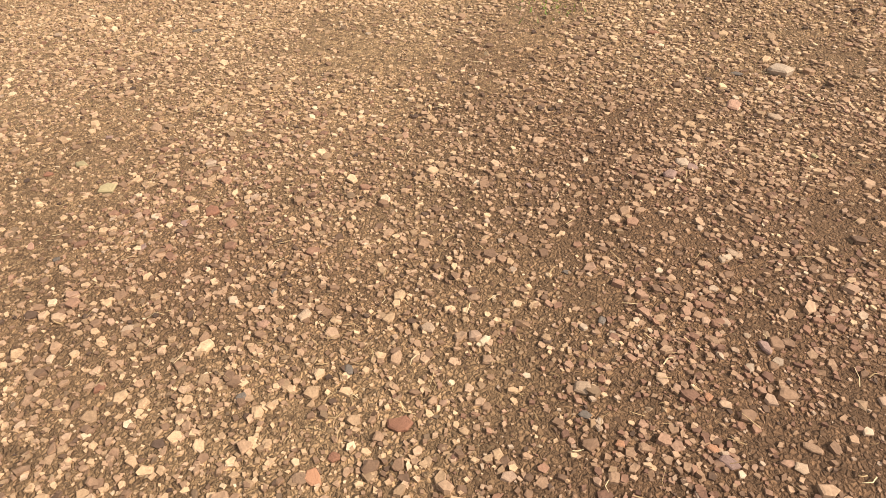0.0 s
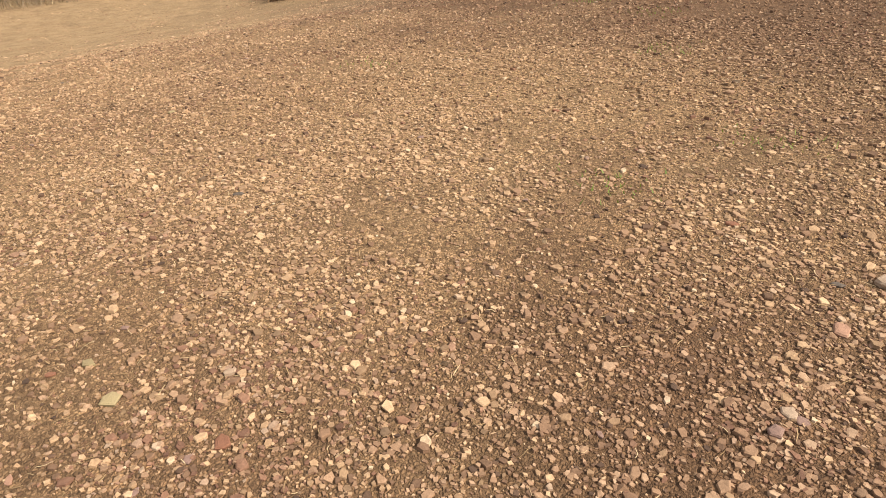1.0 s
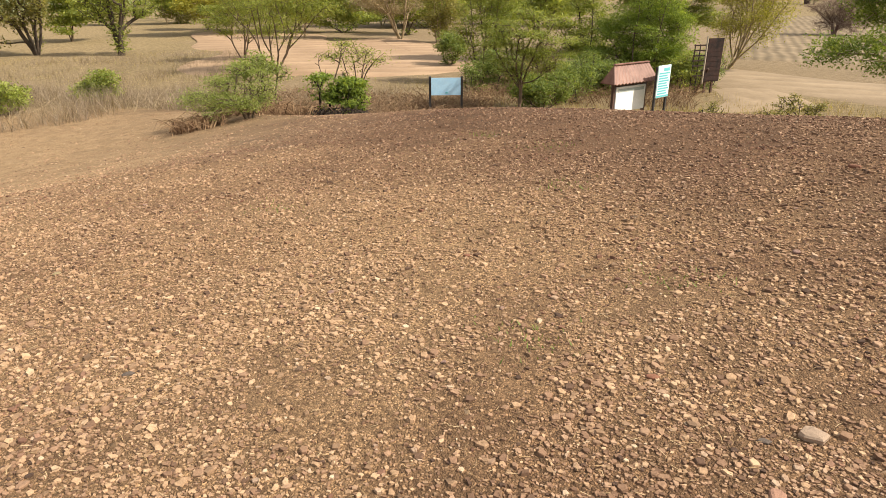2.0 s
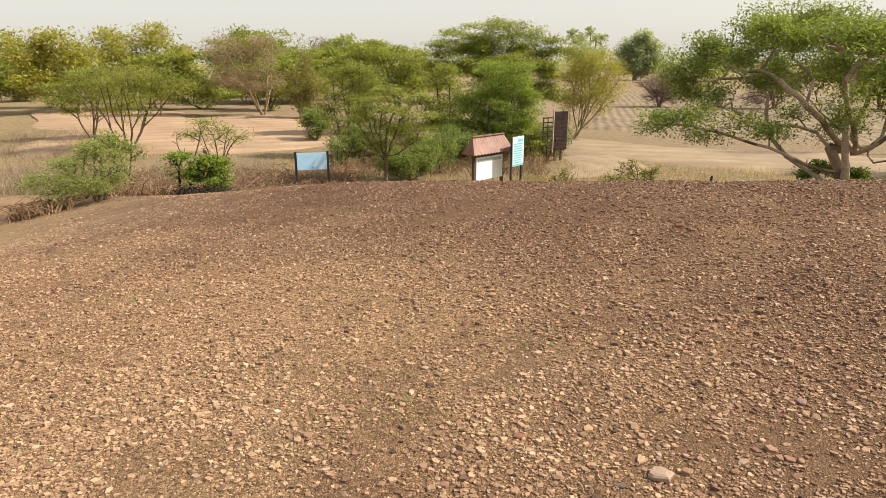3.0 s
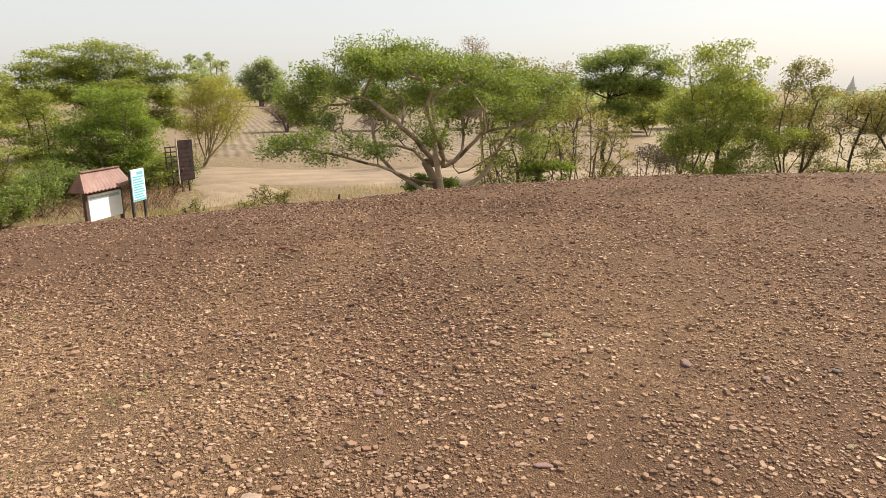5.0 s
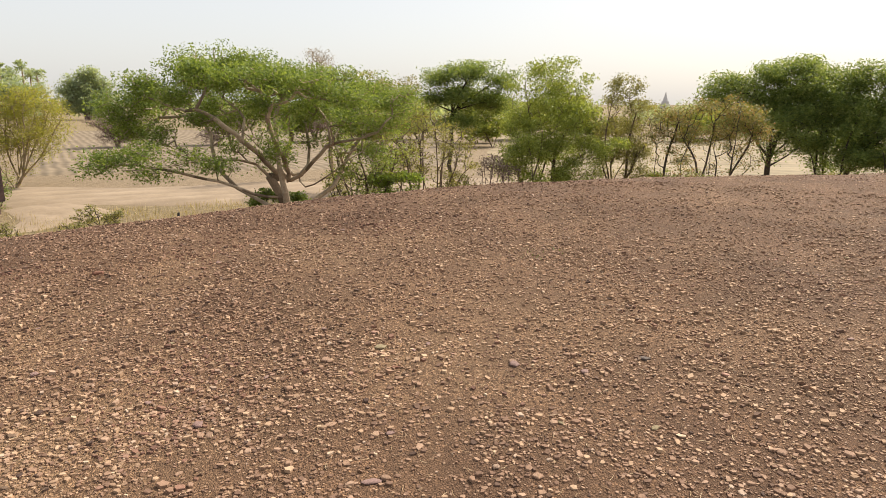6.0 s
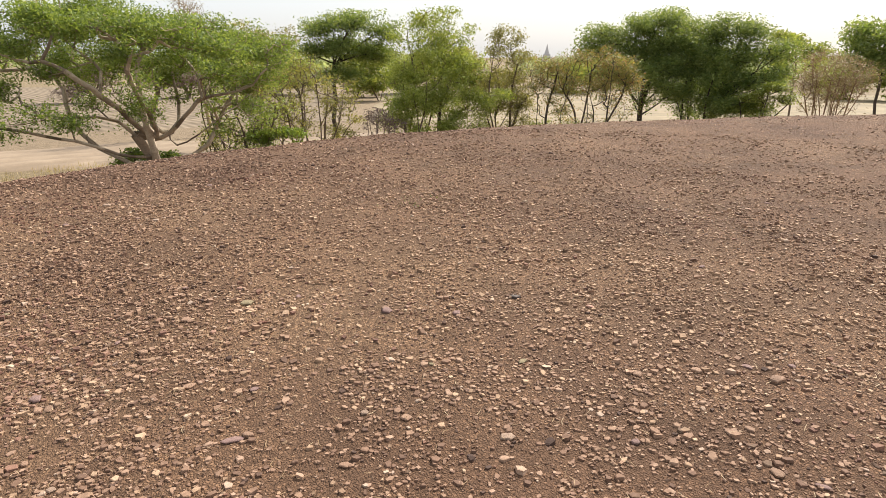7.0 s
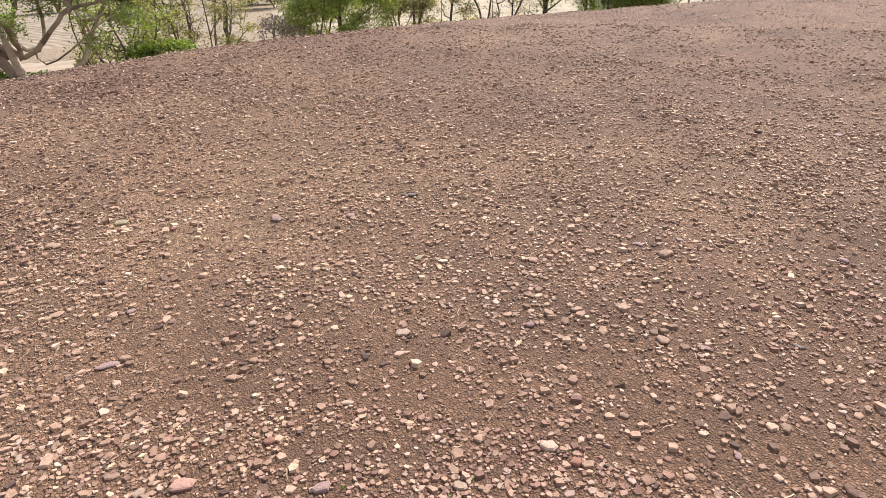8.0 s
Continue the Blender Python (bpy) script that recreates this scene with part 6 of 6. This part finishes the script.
def laid_stone(x, y, wide, long, turn, colour):
    """One larger stone lying on the mound."""
    global stone_count
    stone_count += 1
    wide, long = 0.9 * wide, 0.9 * long
    ob = new("stone", stone_shape(colour, stone_count % 9))
    ob.parent = ground
    tall = min(wide, long) * (0.42 + 0.1 * math.sin(stone_count * 1.7))
    z = float(ground_height(x, y)) + tall * 0.18
    ob.matrix_local = pose(x, y, z, 5 * math.sin(stone_count * 2.1), 5 * math.cos(stone_count * 1.3), turn) @ Matrix.Diagonal((wide, long, tall, 1))
    return ob


laid_stone(-0.00, 0.45, 0.065, 0.054, 17, "cream")
laid_stone(-0.28, 0.11, 0.068, 0.052, 39, "rust")
laid_stone(0.04, 0.39, 0.036, 0.027, 29, "slate")
laid_stone(0.34, 0.47, 0.063, 0.036, 3, "mauve")
laid_stone(0.30, 0.48, 0.033, 0.028, 9, "orange")
laid_stone(-0.34, -0.10, 0.040, 0.064, 74, "orange")
laid_stone(-0.36, -0.12, 0.046, 0.040, 57, "tan")
laid_stone(-0.42, 0.37, 0.042, 0.042, 31, "cream")
laid_stone(-0.23, 0.38, 0.040, 0.038, 35, "tan")
laid_stone(0.46, 0.55, 0.043, 0.038, 2, "cream")
laid_stone(-0.21, 1.43, 0.053, 0.062, 23, "white")
laid_stone(-0.18, 2.25, 0.112, 0.097, 19, "white")
laid_stone(-0.22, 1.89, 0.072, 0.094, 25, "pinkish")
laid_stone(-1.76, 0.17, 0.069, 0.092, 71, "olive")
laid_stone(-0.64, -0.07, 0.033, 0.037, 72, "slate")
laid_stone(-0.49, 0.15, 0.026, 0.042, 44, "slate")
laid_stone(-0.39, 0.53, 0.034, 0.031, 40, "tan")
laid_stone(-0.47, 0.76, 0.024, 0.025, 45, "white")
laid_stone(-0.77, 1.32, 0.048, 0.047, 40, "tan")
laid_stone(-0.79, 0.11, 0.039, 0.036, 57, "pinkish")
laid_stone(-1.08, -0.13, 0.049, 0.029, 70, "cream")
laid_stone(-1.13, -0.37, 0.049, 0.051, 95, "tan")
laid_stone(-0.95, -0.28, 0.036, 0.037, 86, "rust")
laid_stone(0.24, 0.60, 0.023, 0.031, 2, "orange")
laid_stone(0.10, 1.10, 0.060, 0.030, 2, "cream")
laid_stone(-0.34, -0.04, 0.030, 0.033, 70, "rust")
laid_stone(0.14, 0.37, 0.027, 0.026, 4, "orange")
laid_stone(-0.02, 0.19, 0.031, 0.022, 37, "tan")
laid_stone(-0.83, 0.30, 0.030, 0.028, 46, "tan")
laid_stone(-0.71, -0.20, 0.036, 0.031, 80, "tan")
laid_stone(-0.07, 0.66, 0.028, 0.037, 26, "slate")
laid_stone(-0.24, 0.76, 0.026, 0.023, 16, "slate")
laid_stone(0.24, 0.83, 0.022, 0.022, 7, "cream")
laid_stone(0.21, 0.73, 0.021, 0.020, -0, "white")
laid_stone(0.19, 0.67, 0.027, 0.019, -0, "tan")
laid_stone(1.90, 1.77, 0.077, 0.058, -40, "cream")
laid_stone(1.49, 2.18, 0.050, 0.044, -20, "cream")
laid_stone(1.91, 1.04, 0.060, 0.056, -52, "cream")
laid_stone(1.01, 1.58, 0.090, 0.061, -10, "pinkish")
laid_stone(2.70, 1.87, 0.062, 0.057, -37, "tan")
laid_stone(3.22, 1.52, 0.061, 0.075, -68, "tan")
laid_stone(1.31, 1.32, 0.068, 0.046, -16, "mauve")
laid_stone(0.87, 1.74, 0.049, 0.039, -4, "tan")
laid_stone(1.54, 1.57, 0.046, 0.030, -25, "cream")
laid_stone(1.93, 0.95, 0.046, 0.041, -63, "rust")
laid_stone(0.91, 1.63, 0.055, 0.036, 7, "cream")
laid_stone(2.69, 1.01, 0.058, 0.034, -62, "mauve")
laid_stone(1.98, 3.00, 0.066, 0.080, -28, "mauve")
laid_stone(2.28, 2.74, 0.041, 0.050, -40, "tan")
laid_stone(2.71, 2.82, 0.070, 0.059, -43, "slate")
laid_stone(2.54, 1.47, 0.032, 0.044, -49, "slate")
laid_stone(2.76, 1.34, 0.048, 0.039, -65, "tan")
laid_stone(3.75, 0.97, 0.048, 0.056, -77, "mauve")
laid_stone(1.03, 3.39, 0.057, 0.073, 6, "tan")
laid_stone(1.70, 1.29, 0.025, 0.026, -27, "cream")
laid_stone(1.27, 1.57, 0.040, 0.041, -8, "rust")
laid_stone(2.19, 0.98, 0.042, 0.029, -55, "tan")
laid_stone(0.39, 2.87, 0.050, 0.069, -9, "tan")
laid_stone(1.12, 5.36, 0.049, 0.078, 4, "white")
laid_stone(2.29, 2.77, 0.050, 0.063, -25, "mauve")
laid_stone(1.99, 3.03, 0.051, 0.066, -22, "tan")
laid_stone(0.99, 2.28, 0.095, 0.048, -4, "mauve")
laid_stone(2.95, 1.75, 0.064, 0.054, -62, "tan")
laid_stone(3.20, 1.52, 0.072, 0.090, -71, "tan")
laid_stone(1.72, 3.86, 0.037, 0.047, -22, "white")
laid_stone(1.34, 3.46, 0.086, 0.073, -8, "olive")
laid_stone(0.35, 2.88, 0.046, 0.061, 5, "tan")
laid_stone(-1.40, 2.72, 0.043, 0.053, 20, "cream")
laid_stone(0.83, 6.07, 0.078, 0.074, -3, "cream")
laid_stone(0.51, 5.59, 0.051, 0.068, 4, "mauve")
laid_stone(-0.40, 5.61, 0.093, 0.082, 6, "rust")
laid_stone(1.01, 3.41, 0.055, 0.072, -25, "tan")
laid_stone(-0.28, 2.75, 0.050, 0.037, -3, "tan")
laid_stone(-0.75, 2.29, 0.061, 0.045, 26, "rust")
laid_stone(-0.31, 2.14, 0.057, 0.033, 20, "slate")
laid_stone(-0.19, 3.57, 0.089, 0.045, 5, "tan")

g = np.random.default_rng(401)
KINDS = ("tan", "mauve", "pinkish", "tan", "mauve", "tan", "rust", "tan", "olive", "tan", "mauve", "tan", "slate", "tan", "cream", "mauve")
for k, p in enumerate(np.concatenate([mound_points(g, 150, 0.6, 4.0), mound_points(g, 70, 4.0, 7.0)])):
    s = float(np.clip(g.lognormal(math.log(0.046), 0.25), 0.03, 0.08))
    laid_stone(float(p[0]), float(p[1]), s, s * float(g.uniform(0.55, 0.95)), float(g.uniform(0, 360)), KINDS[k % len(KINDS)])
